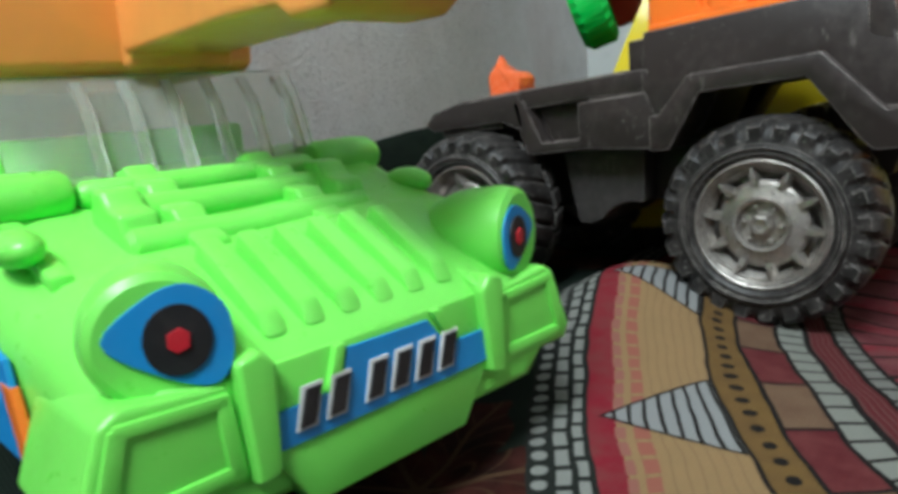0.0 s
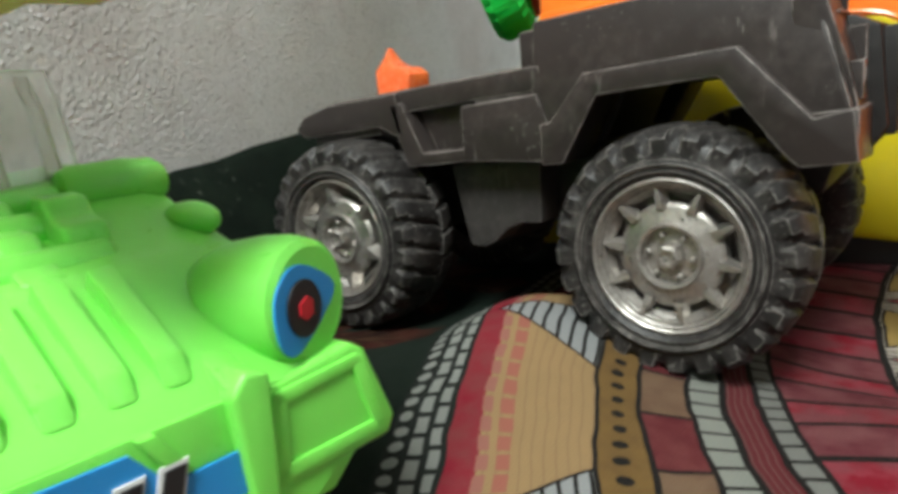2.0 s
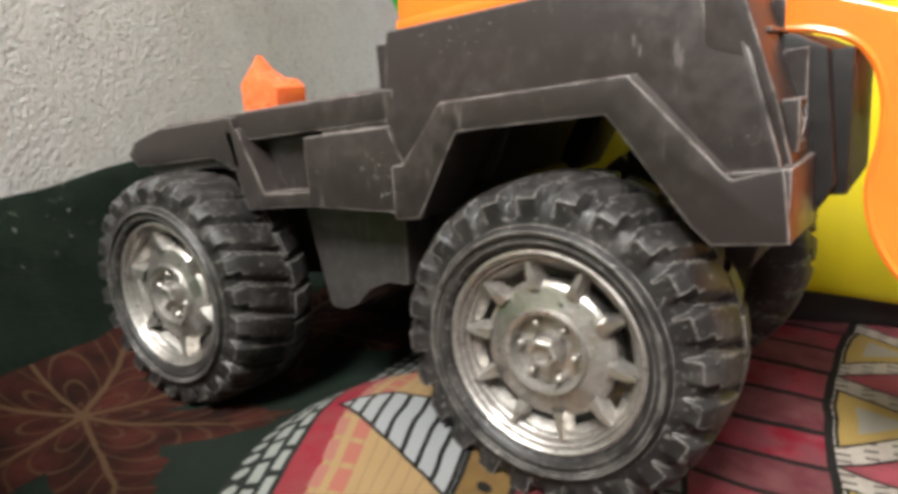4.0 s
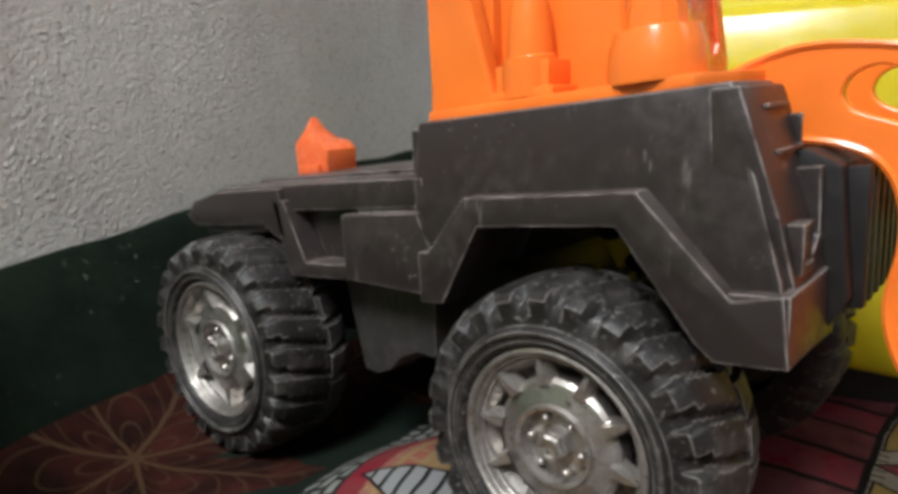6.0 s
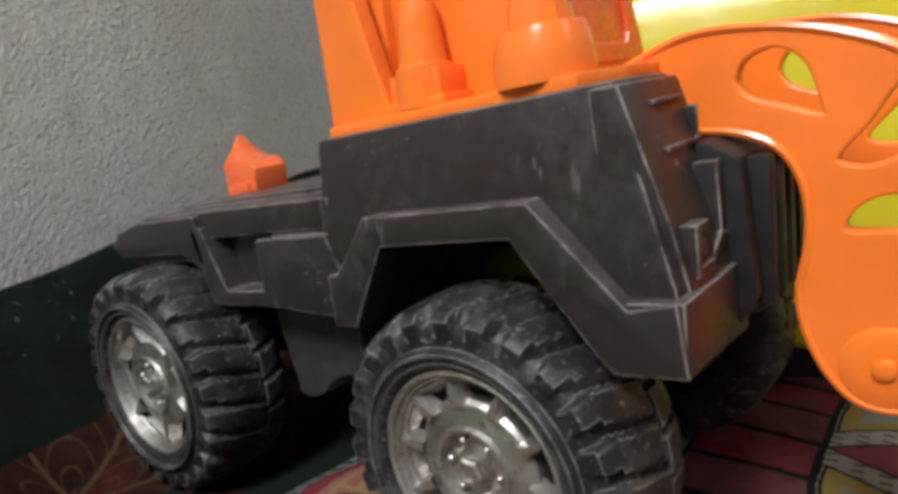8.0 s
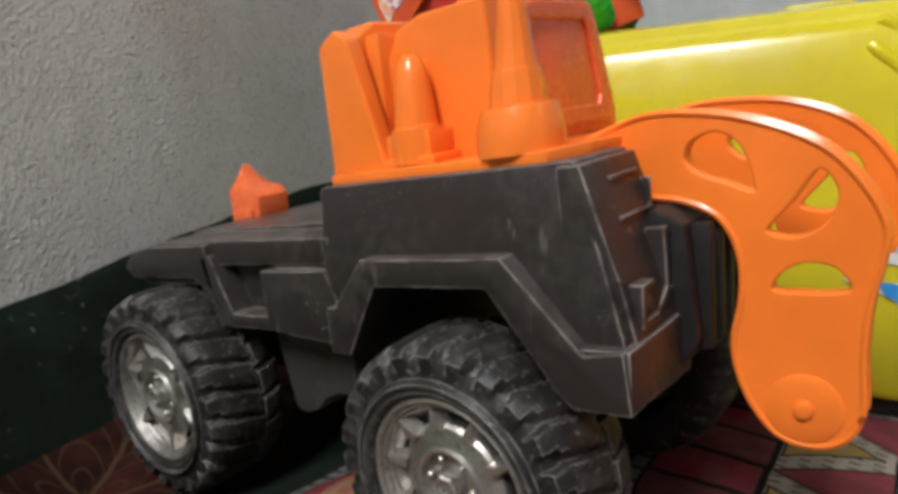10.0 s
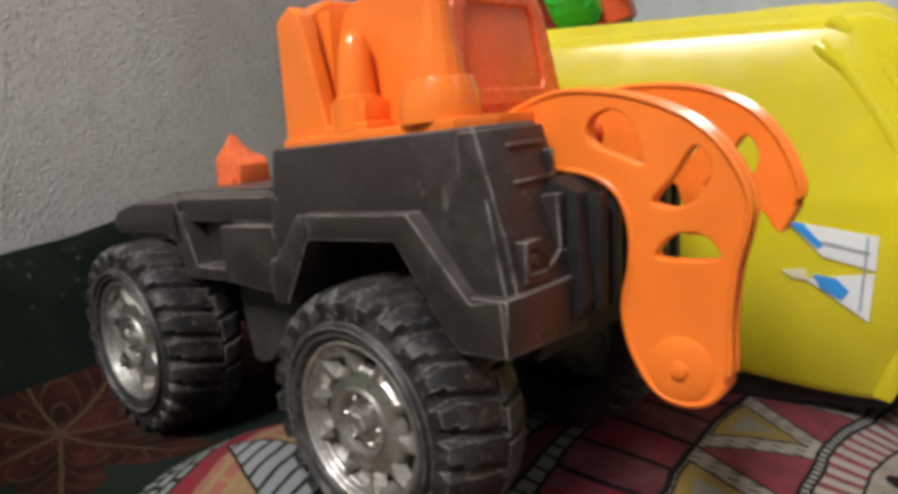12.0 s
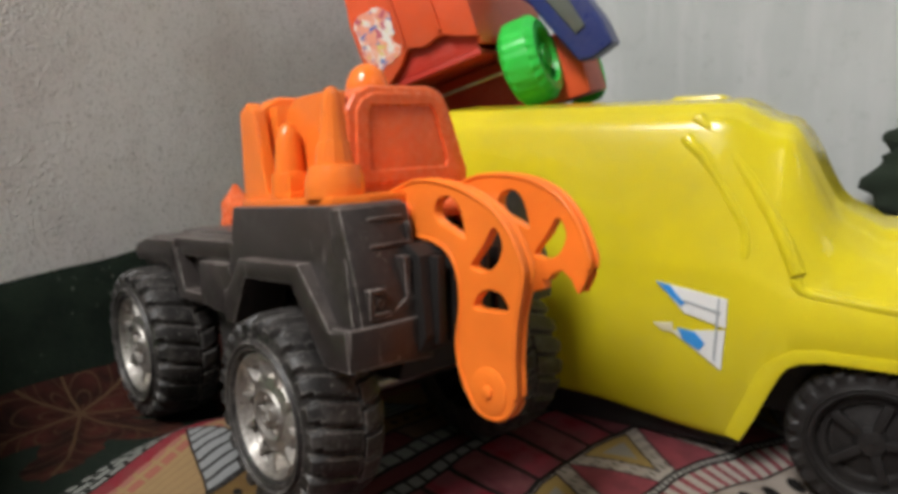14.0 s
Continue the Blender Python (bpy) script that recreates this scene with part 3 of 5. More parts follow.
def build_room():
    a = WALL_AT - WALL_DIR * 1.2
    b = CORNER
    out = -WALL_IN * 0.12
    slab("wall_west", strip(a, b, out), -0.6, 2.2, PLASTER, "rough grey cement-plastered wall", "wall")
    c = CORNER + WALL_IN * 2.6
    slab("wall_north", strip(b - WALL_IN * 0.12, c, WALL_DIR * 0.12), -0.6, 2.2, SMOOTH_PLASTER, "smooth grey plastered wall with faint streaks", "wall")
    d = a + WALL_IN * 2.6
    # unseen walls added to close the room for bounce, with lamp openings
    def windowed(name, p, q, outward, lo, hi, z0, z1):
        way = (q - p)
        for k, (s0, s1, h0, h1) in enumerate(((0, lo, -0.6, 2.2), (hi, 1, -0.6, 2.2), (lo, hi, -0.6, z0), (lo, hi, z1, 2.2))):
            slab(name if k == 0 else name + "_infill", strip(p + way * s0, p + way * s1, outward), h0, h1, PLASTER, "unseen grey cement-plastered wall round a lamp opening", "wall")
        w = thing(name.replace("wall", "window"), p + way * (lo + hi) / 2 + Vector((0, 0, z0)), "unseen wooden window frame, added round the lamp opening", "window")
        tagged(w, kind="structure")
        for k, s in enumerate((lo, (lo + hi) / 2, hi)):
            e = p + way * s + outward * 0.5
            bm = bmesh.new()
            box(bm, e.x - 0.02, e.x + 0.02, e.y - 0.02, e.y + 0.02, z0, z1, 0.003)
            part("window_frame", bm, WOOD, w)
    windowed("wall_south", a, d, -WALL_DIR * 0.12, 0.01, 0.18, 1.1, 1.74)
    # opening added only for the side fill lamp; no window known here
    windowed("wall_east", d, c, WALL_IN * 0.12, 0.35, 0.8, 1.3, 1.95)
    # unseen ceiling and floor close the box so light bounces inside
    pts = [(p.x, p.y) for p in (a, b, c, d)]
    slab("ceiling", pts, 2.2, 2.3, PAINT, "unseen plain painted ceiling", "ceiling")
    slab("floor", pts, -0.7, -0.6, PLASTER, "unseen bare cement floor", "floor")


build_bed()
build_room()

# ---- the black loader ----
MID = 0.0645  # the loader's middle in y


def mirror_y(bm):
    for v in bm.verts:
        v.co.y = 2 * MID - v.co.y
    return bm


def tyre_mesh():
    """Hub at the origin, outer side towards -y: one skin whose lugs rise out of the carcass."""
    bm = bmesh.new()
    count, fine = 24, 14
    inner = [(0.0238, 0.006), (0.0242, 0.0005), (0.0252, -0.0012), (0.0262, -0.0017), (0.0276, -0.0014), (0.0280, -0.0024), (0.0286, -0.0026), (0.0291, -0.0022), (0.0298, -0.0008), (0.0318, -0.0004)]
    tread = [(0.0334, 0.0002), (0.0346, 0.0010), (0.0357, 0.0024), (0.0363, 0.0042), (0.0366, 0.0065), (0.0367, 0.0095), (0.0368, 0.0125), (0.0368, 0.0155), (0.0368, 0.0178), (0.0368, 0.0184), (0.0368, 0.0190), (0.0368, 0.0196),
             (0.0367, 0.0215), (0.0366, 0.0240), (0.0363, 0.0262), (0.0355, 0.0280), (0.0342, 0.0292), (0.0325, 0.0300)]
    back = [(0.028, 0.0306), (0.0238, 0.030)]
    rings = []
    for kind, rows in ((0, inner), (1, tread), (0, back)):
        for rad, y in rows:
            ring = []
            for i in range(count * fine):
                a = 2 * math.pi * i / (count * fine)
                lift, push = 0.0, 0.0
                if kind:
                    # broad outer blocks, a seam, then a narrower inner row
                    row = 0 if y < 0.0187 else 1
                    slant = 0.55 * (y - 0.009) / 0.01 if row == 0 else -0.5 * (y - 0.024) / 0.01
                    c = (i / fine + 0.5 * row + 0.5 * slant) % 1.0
                    half_gap = 0.17 if y < 0.0012 else (0.1 if y < 0.003 else 0.04)
                    side = min(1.0, max(0.0, (0.5 - abs(c - 0.5) - half_gap) / 0.075))
                    side *= min(1.0, max(0.0, abs(y - 0.0187) / 0.0007))
                    lift = 0.0023 * side
                    push = -0.0014 * side if y < 0.0015 else 0.0
                q = rad + lift
                ring.append(bm.verts.new((q * math.cos(a), y + push, q * math.sin(a))))
            rings.append(ring)
    n = count * fine
    for u, v in zip(rings, rings[1:]):
        for i in range(n):
            bm.faces.new((u[i], u[(i + 1) % n], v[(i + 1) % n], v[i]))
    return mesh_from("tyre", bm, RUBBER, 38)


def rim_mesh(count):
    bm = bmesh.new()
    # lip and barrel
    lathe(bm, [(0.0232, 0.012), (0.0203, 0.0068), (0.0207, 0.0028), (0.0211, 0.0022), (0.0215, 0.0026), (0.0219, 0.0012), (0.0223, 0.0008), (0.0226, 0.0013), (0.0230, 0.0001), (0.0236, -0.0005), (0.0243, -0.0002), (0.0246, 0.0014), (0.0240, 0.0045), (0.0240, 0.012)], 60, "y", close=False)
    # dark well behind the openings
    lathe(bm, [(0.0001, 0.0125), (0.0236, 0.0125)], 40, "y", close=False)
    # dished disc with wedge openings: hub part, spokes
    lathe(bm, [(0.0001, 0.0012), (0.0038, 0.0012), (0.0044, 0.0040), (0.0084, 0.0042), (0.0090, 0.0010), (0.0099, 0.0008), (0.0104, 0.0019), (0.0120, 0.0023), (0.0152, 0.0030), (0.0162, 0.0040), (0.0164, 0.0085)], 48, "y", close=False)
    for i in range(count):
        a0 = 2 * math.pi * i / count
        w_in, w_out = 0.0029, 0.0009
        if count < 8:
            w_in, w_out = 0.0044, 0.0013
        pts = []
        for rad, w, y in ((0.0146, w_in, 0.0018), (0.0180, (w_in + w_out) / 2, 0.0012), (0.0214, w_out, 0.0014)):
            c, s = math.cos(a0), math.sin(a0)
            for off, dy in ((-w, 0.0042), (-w * 0.45, 0.0), (w * 0.45, 0.0), (w, 0.0042)):
                pts.append(bm.verts.new((rad * c - off * s, y + dy, rad * s + off * c)))
        for k in range(2):
            for j in range(3):
                bm.faces.new((pts[4 * k + j], pts[4 * k + j + 1], pts[4 * k + 5 + j], pts[4 * k + 4 + j]))
        # web between spokes near the lip
        a1 = a0 + math.pi / count
        q = []
        for rad, y in ((0.0194, 0.0062), (0.0216, 0.0030)):
            for sg in (-1, 1):
                a = a1 + sg * math.pi / count * 0.82
                q.append(bm.verts.new((rad * math.cos(a), y, rad * math.sin(a))))
        bm.faces.new((q[0], q[1], q[3], q[2]))
    return mesh_from("rim", bm, CHROME, 24)


def bolt_mesh():
    bm = bmesh.new()
    lathe(bm, [(0.0009, 0.0028), (0.0009, 0.0002), (0.0005, -0.0003)], 8, "y")
    return mesh_from("wheel_bolt", bm, CHROME, 30)


def cap_mesh():
    bm = bmesh.new()
    lathe(bm, [(0.0038, 0.002), (0.0038, 0.0), (0.0032, -0.0006), (0.0022, -0.0006), (0.0019, 0.0002)], 6, "y")
    return mesh_from("hub_cap", bm, CHROME, 30)


TYRE, RIM, RIM_REAR, BOLT, CAP = tyre_mesh(), rim_mesh(10), rim_mesh(6), bolt_mesh(), cap_mesh()


def loader_wheel(parent, x, y, z, spin, far, rim):
    at = pose(x, y, z, 0, 0, 180 if far else 0) @ pose(0, 0, 0, 0, spin, 0)
    t = link("wheel", TYRE, parent, "black rubber tyre with chunky dusty lugs", at)
    link("rim", rim, t, "worn chrome rim")
    link("hub_cap", CAP, t)
    for i in range(6):
        a = 2 * math.pi * i / 6
        link("wheel_bolt", BOLT, t, "", pose(0.0068 * math.cos(a), 0.002, 0.0068 * math.sin(a)))


def arm_outline():
    outer = [(0.018, 0.1185), (0.0355, 0.1236), (0.050, 0.1228), (0.0636, 0.1192), (0.076, 0.113), (0.0842, 0.1045), (0.0892, 0.0945), (0.0885, 0.086),
             (0.0865, 0.077), (0.0855, 0.064), (0.0857, 0.051), (0.0815, 0.0437), (0.074, 0.0418), (0.0665, 0.0448), (0.0603, 0.0545), (0.0578, 0.066),
             (0.0598, 0.0777), (0.0598, 0.0865), (0.0575, 0.094), (0.0530, 0.0992), (0.0455, 0.1024), (0.036, 0.1038), (0.022, 0.1060)]
    return outer


def teardrop(cx, cy, points):
    return [tuple(p) for p in smooth_line([(cx + a, cy + b) for a, b in points], True, 5)]


HOLES = [
    teardrop(0, 0, [(0.0470, 0.1125), (0.0488, 0.1165), (0.0545, 0.1178), (0.0598, 0.1140), (0.0628, 0.1050), (0.0622, 0.1036), (0.0560, 0.1062), (0.0495, 0.1090)]),
    teardrop(0, 0, [(0.0762, 0.1072), (0.0796, 0.1035), (0.0797, 0.0990), (0.0765, 0.0943), (0.0712, 0.0924), (0.0660, 0.0936), (0.0663, 0.0955), (0.0710, 0.1005)]),
    teardrop(0, 0, [(0.0668, 0.0800), (0.0690, 0.0842), (0.0738, 0.0863), (0.0795, 0.0852), (0.0828, 0.0812), (0.0815, 0.0797), (0.0745, 0.0793)]),
]


def flange(points, y):
    """The rolled edge of a lifting arm: a rim standing proud round the plate."""
    bm = bmesh.new()
    tube(bm, [(p[0], y, p[1]) for p in points], 0.0009, 6)
    return bm


def build_loader():
    body = thing("toy_loader", (-0.055, MID, 0.0), "black and orange plastic toy loader with chrome rims, dusty, bucket missing", "toy truck")
    # wheels
    for far in (False, True):
        y = 2 * MID if far else 0.0
        loader_wheel(body, 0.0, y, 0.039, 8, far, RIM)
        loader_wheel(body, -0.1345, y + (0.003 if far else -0.003), 0.0385, 20, far, RIM_REAR)
    for x in (0.0, -0.1345):
        bm = bmesh.new()
        lathe(bm, [(0.0035, 0.008), (0.0035, 2 * MID - 0.008)], 12, "y", (x, 0, 0.039))
        part("axle", bm, STEEL, body)
    # pods beside the engine, one on each side
    pod = [(-0.050, 0.1175), (0.034, 0.1175), (0.046, 0.0785), (0.0475, 0.0690), (0.0365, 0.0690), (0.0165, 0.0940), (-0.0285, 0.0945), (-0.0425, 0.0785), (-0.050, 0.0785)]
    for far in (False, True):
        bm = bmesh.new()
        prism(bm, pod if not far else [(min(a, 0.040), b) for a, b in pod], 0.0105, 0.0425, "y", 0.0012)
        # upper edge leans in a little
        for v in bm.verts:
            if v.co.y < 0.02:
                v.co.y += max(0.0, v.co.z - 0.085) * 0.16
        if far:
            mirror_y(bm)
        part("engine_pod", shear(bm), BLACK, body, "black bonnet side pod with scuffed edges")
        flare = [(-0.0445, 0.0835), (-0.041, 0.0835), (-0.0285, 0.0975), (0.018, 0.0975), (0.0380, 0.0752), (0.0475, 0.0768), (0.049, 0.0622), (0.0345, 0.0622), (0.0305, 0.0660),
                 (0.013, 0.0900), (-0.024, 0.0900), (-0.0365, 0.0695), (-0.0445, 0.0695)]
        bm = bmesh.new()
        prism(bm, flare if not far else flare[:4] + [(0.0345, 0.0770), (0.0270, 0.0705)] + flare[9:], 0.0068, 0.028, "y", 0.0009)
        if far:
            mirror_y(bm)
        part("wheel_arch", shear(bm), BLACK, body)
        # bumper corner with lamp bracket, gone on the far side
        if not far:
            bm = bmesh.new()
            prism(bm, [(0.0078, 0.0622), (0.0432, 0.0600), (0.0432, 0.0765), (0.0078, 0.0766)], 0.036, 0.0486, "x", 0.001)
            part("bumper", shear(bm), BLACK, body)
            bm = bmesh.new()
            prism(bm, [(0.0320, 0.0762), (0.0478, 0.0762), (0.0445, 0.0900), (0.0362, 0.1165), (0.0300, 0.1165)], 0.0135, 0.0425, "y", 0.0010)
            part("nose_panel", shear(bm), BLACK, body)
            # raised lines across the panel
            for z, y0, y1 in ((0.1115, 0.0235, 0.0385), (0.1022, 0.0225, 0.0400)):
                x = 0.0445 - (z - 0.09) * 0.313
                bm = bmesh.new()
                box(bm, x - 0.002, x + 0.0009, y0, y1, z, z + 0.0009, 0.0003)
                if z < 0.11:
                    box(bm, x - 0.0025, x + 0.0004, y1 - 0.0009, y1, z, z + 0.0075, 0.0003)
                part("nose_line", shear(bm), BLACK, body)
            bm = bmesh.new()
            prism(bm, [(0.0165, 0.0785), (0.0255, 0.0785), (0.0255, 0.0805), (0.0185, 0.0805), (0.0185, 0.0870), (0.0235, 0.0870), (0.0235, 0.0888), (0.0165, 0.0888)], 0.043, 0.0482, "x", 0.0004)
            part("lamp_bracket", shear(bm), BLACK, body)
            bm = bmesh.new()
            prism(bm, [(0.0262, 0.0770), (0.0385, 0.0800), (0.0385, 0.0835), (0.0350, 0.0835), (0.0350, 0.0985), (0.0320, 0.0985), (0.0332, 0.0840), (0.0262, 0.0792)], 0.042, 0.0470, "x", 0.0005)
            part("nose_rib", shear(bm), BLACK, body)
            bm = bmesh.new()
            lathe(bm, [(0.0016, 0.043), (0.0024, 0.0435), (0.0024, 0.0470), (0.0014, 0.0478)], 14, "x", (0, 0.0212, 0.0838))
            part("headlamp", shear(bm), BLACK, body)
        # running board between the wheels
        bm = bmesh.new()
        prism(bm, [(-0.0785, 0.0735), (-0.046, 0.0705), (-0.041, 0.0705), (-0.041, 0.0785), (-0.0475, 0.0935), (-0.0785, 0.0935)], 0.0105, 0.034, "y", 0.001)
        box(bm, -0.074, -0.0475, 0.0135, 0.034, 0.0925, 0.0968, 0.0012)
        if far:
            mirror_y(bm)
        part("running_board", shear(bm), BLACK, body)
        bm = bmesh.new()
        prism(bm, [(-0.1055, 0.0735), (-0.0775, 0.0735), (-0.0775, 0.0782), (-0.097, 0.0782), (-0.106, 0.0985), (-0.1125, 0.0985)], 0.0105, 0.036, "y", 0.0009)
        prism(bm, [(-0.1065, 0.100), (-0.0955, 0.0776), (-0.0778, 0.0776), (-0.0778, 0.100)], 0.0185, 0.036, "y", 0.0006)
        if far:
            mirror_y(bm)
        part("side_step", shear(bm), BLACK, body)
        # rear mudguard
        bm = bmesh.new()
        prism(bm, [(-0.1655, 0.0945), (-0.160, 0.0905), (-0.1185, 0.0905), (-0.1105, 0.0860), (-0.1055, 0.0860), (-0.1085, 0.1025), (-0.1450, 0.1025), (-0.1600, 0.0995)], 0.0105, 0.040, "y", 0.0012)
        box(bm, -0.156, -0.1195, 0.0128, 0.036, 0.0878, 0.0912, 0.0006)
        if far:
            mirror_y(bm)
        part("mudguard", shear(bm), BLACK, body)
    # rear deck
    bm = bmesh.new()
    prism(bm, [(-0.163, 0.0945), (-0.047, 0.0945), (-0.047, 0.1030), (-0.143, 0.1036), (-0.160, 0.0998)], 0.013, 2 * MID - 0.013, "y", 0.0015)
    box(bm, -0.145, -0.055, 0.030, 2 * MID - 0.030, 0.1030, 0.1046, 0.0006)
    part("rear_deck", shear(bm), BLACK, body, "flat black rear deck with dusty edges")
    bm = bmesh.new()
    box(bm, -0.0605, -0.045, 0.024, 2 * MID - 0.024, 0.0945, 0.1160, 0.0012)
    part("bulkhead", shear(bm), BLACK, body)
    # engine block, grille and chassis
    bm = bmesh.new()
    prism(bm, [(-0.050, 0.074), (-0.036, 0.074), (-0.026, 0.0945), (0.016, 0.0945), (0.034, 0.076), (0.044, 0.062), (0.042, 0.1020), (-0.050, 0.1020)], 0.0415, 2 * MID - 0.0415, "y", 0.0012)
    box(bm, -0.050, 0.026, 0.0545, 2 * MID - 0.0545, 0.098, 0.1165, 0.001)
    part("engine_block", shear(bm), CHASSIS, body)
    bm = bmesh.new()
    prism(bm, [(0.040, 0.060), (0.0490, 0.0632), (0.0525, 0.069), (0.0500, 0.098), (0.043, 0.102), (0.030, 0.102), (0.030, 0.060)], 0.0365, 2 * MID - 0.0365, "y", 0.001)
    for i in range(7):
        y = 0.041 + i * 0.0073
        box(bm, 0.046, 0.0545, y, y + 0.0036, 0.066, 0.0975, 0.0008)
    part("grille", shear(bm), PLAIN_BLACK, body, "ribbed black front grille")
    bm = bmesh.new()
    prism(bm, [(-0.1, 0.074), (-0.095, 0.037), (-0.083, 0.036), (-0.066, 0.0465), (-0.045, 0.0455), (-0.030, 0.048), (0.036, 0.05), (0.040, 0.062), (-0.028, 0.060), (-0.036, 0.074)], 0.037, 2 * MID - 0.037, "y", 0.0015)
    box(bm, -0.165, -0.09, 0.042, 2 * MID - 0.042, 0.045, 0.095, 0.002)
    box(bm, 0.020, 0.026, 0.0185, 0.0215, 0.050, 0.064, 0.0006)
    part("chassis", shear(bm), PLAIN_BLACK, body, "black chassis between the wheels")
    for far in (False, True):
        bm = bmesh.new()
        prism(bm, [(-0.094, 0.0720), (-0.054, 0.0720), (-0.055, 0.0470), (-0.063, 0.0478), (-0.070, 0.0455), (-0.076, 0.0402), (-0.082, 0.0385), (-0.087, 0.0395), (-0.090, 0.0535)], 0.0235, 0.040, "y", 0.0012)
        if far:
            mirror_y(bm)
        part("side_plate", shear(bm), CHASSIS, body, "dusty dark grey plate below the running board")
    # orange superstructure
    bm = bmesh.new()
    prism(bm, [(-0.0495, 0.020), (0.026, 0.0175), (0.031, 0.030), (0.031, 0.099), (0.026, 0.1115), (-0.0495, 0.109)], 0.1168, 0.1202, "z", 0.0007)
    part("base_plate", shear(bm), ORANGE, body)
    # upright fin at the back with a rounded head
    bm = bmesh.new()
    fin = [(0.0215, 0.1195), (0.0235, 0.150), (0.0265, 0.158), (0.034, 0.1625), (0.090, 0.1625), (0.1025, 0.158), (0.1055, 0.150), (0.1075, 0.1195)]
    prism(bm, fin, -0.0505, -0.0385, "x", 0.0022, 3)
    prism(bm, [(-0.0495, 0.1195), (-0.0495, 0.157), (-0.0425, 0.1605), (-0.0375, 0.157), (-0.0275, 0.1195)], 0.0212, 0.0275, "y", 0.0016, 3)
    part("rear_cowl", shear(bm), ORANGE, body)
    bm = bmesh.new()
    slabp = [(-0.0345, 0.1195), (-0.0345, 0.150), (-0.0305, 0.1575), (-0.022, 0.1605), (0.001, 0.1605), (0.003, 0.1195)]
    prism(bm, slabp, 0.0335, 0.042, "y", 0.0018, 3)
    box(bm, -0.0400, -0.0335, 0.030, 2 * MID - 0.030, 0.1195, 0.158, 0.001)
    part("cowl", shear(bm), ORANGE, body)
    # cab with a recessed front window panel
    bm = bmesh.new()
    cab = [(0.0405, 0.1195), (0.0405, 0.153), (0.0445, 0.1595), (0.052, 0.1628), (0.083, 0.1628), (0.0905, 0.1600), (0.0945, 0.153), (0.1045, 0.1270), (0.1045, 0.1195)]
    prism(bm, cab, -0.036, 0.0025, "x", 0.0022, 3)
    part("cab", shear(bm), DEEP_ORANGE, body, "orange cab with a blank recessed window")
    # frame round the window
    to = Matrix(((0, 0, 1, 0.0028), (1, 0, 0, 0), (0, 1, 0, 0.0002), (0, 0, 0, 1)))
    rim_line = [(0.0445, 0.1235), (0.0445, 0.1525), (0.0475, 0.1572), (0.053, 0.1598), (0.082, 0.1598), (0.0875, 0.1572), (0.0905, 0.1525), (0.0990, 0.1270), (0.0980, 0.1235)]
    pane = [(0.0505, 0.1290), (0.0505, 0.1520), (0.0525, 0.1545), (0.0825, 0.1545), (0.0850, 0.1520), (0.0915, 0.1315), (0.0905, 0.1290)]
    link("window_frame", plate("window_frame", [rim_line, pane], 0.0018, DEEP_ORANGE, to, 0.0008), body)
    bm = bmesh.new()
    lathe(bm, [(0.0095, 0.160), (0.0095, 0.1635), (0.0088, 0.168), (0.0066, 0.1722), (0.0032, 0.1745), (0.0004, 0.1752)], 28, "z", (-0.022, 0.068, 0))
    part("roof_dome", shear(bm), ORANGE, body)
    # exhaust and air stacks
    bm = bmesh.new()
    cx, cy = -0.0205, 0.0275
    box(bm, cx - 0.0100, cx + 0.0100, cy - 0.006, cy + 0.007, 0.1198, 0.1225, 0.0007)
    box(bm, cx - 0.0080, cx + 0.0080, cy - 0.0045, cy + 0.0065, 0.1215, 0.1290, 0.0006)
    lathe(bm, [(0.0074, 0.1205), (0.0072, 0.1300), (0.0061, 0.1304), (0.0058, 0.1345), (0.0052, 0.1400), (0.0044, 0.1450), (0.0034, 0.1480), (0.0018, 0.1496), (0.0003, 0.1499)], 28, "z", (cx, cy, 0))
    part("air_cleaner", shear(bm), ORANGE, body)
    bm = bmesh.new()
    cx, cy = 0.0135, 0.0270
    lathe(bm, [(0.0112, 0.1198), (0.0112, 0.1235), (0.0108, 0.1270), (0.0094, 0.1312), (0.0072, 0.1316)], 32, "z", (cx, cy, 0))
    lathe(bm, [(0.0073, 0.1300), (0.0070, 0.1345), (0.0060, 0.1398), (0.0054, 0.1400)], 12, "z", (cx, cy, 0))
    lathe(bm, [(0.0055, 0.1385), (0.0052, 0.1410), (0.0037, 0.1520), (0.0034, 0.1556), (0.0024, 0.1590), (0.0004, 0.1600)], 12, "z", (cx, cy, 0))
    part("exhaust_pipe", shear(bm), ORANGE, body, "", 22)
    # lifting arms; the far one is broken off
    for y0, broken in ((0.0485, False), (0.0805, True)):
        line = [tuple(p) for p in smooth_line(arm_outline(), True, 4)]
        holes = HOLES
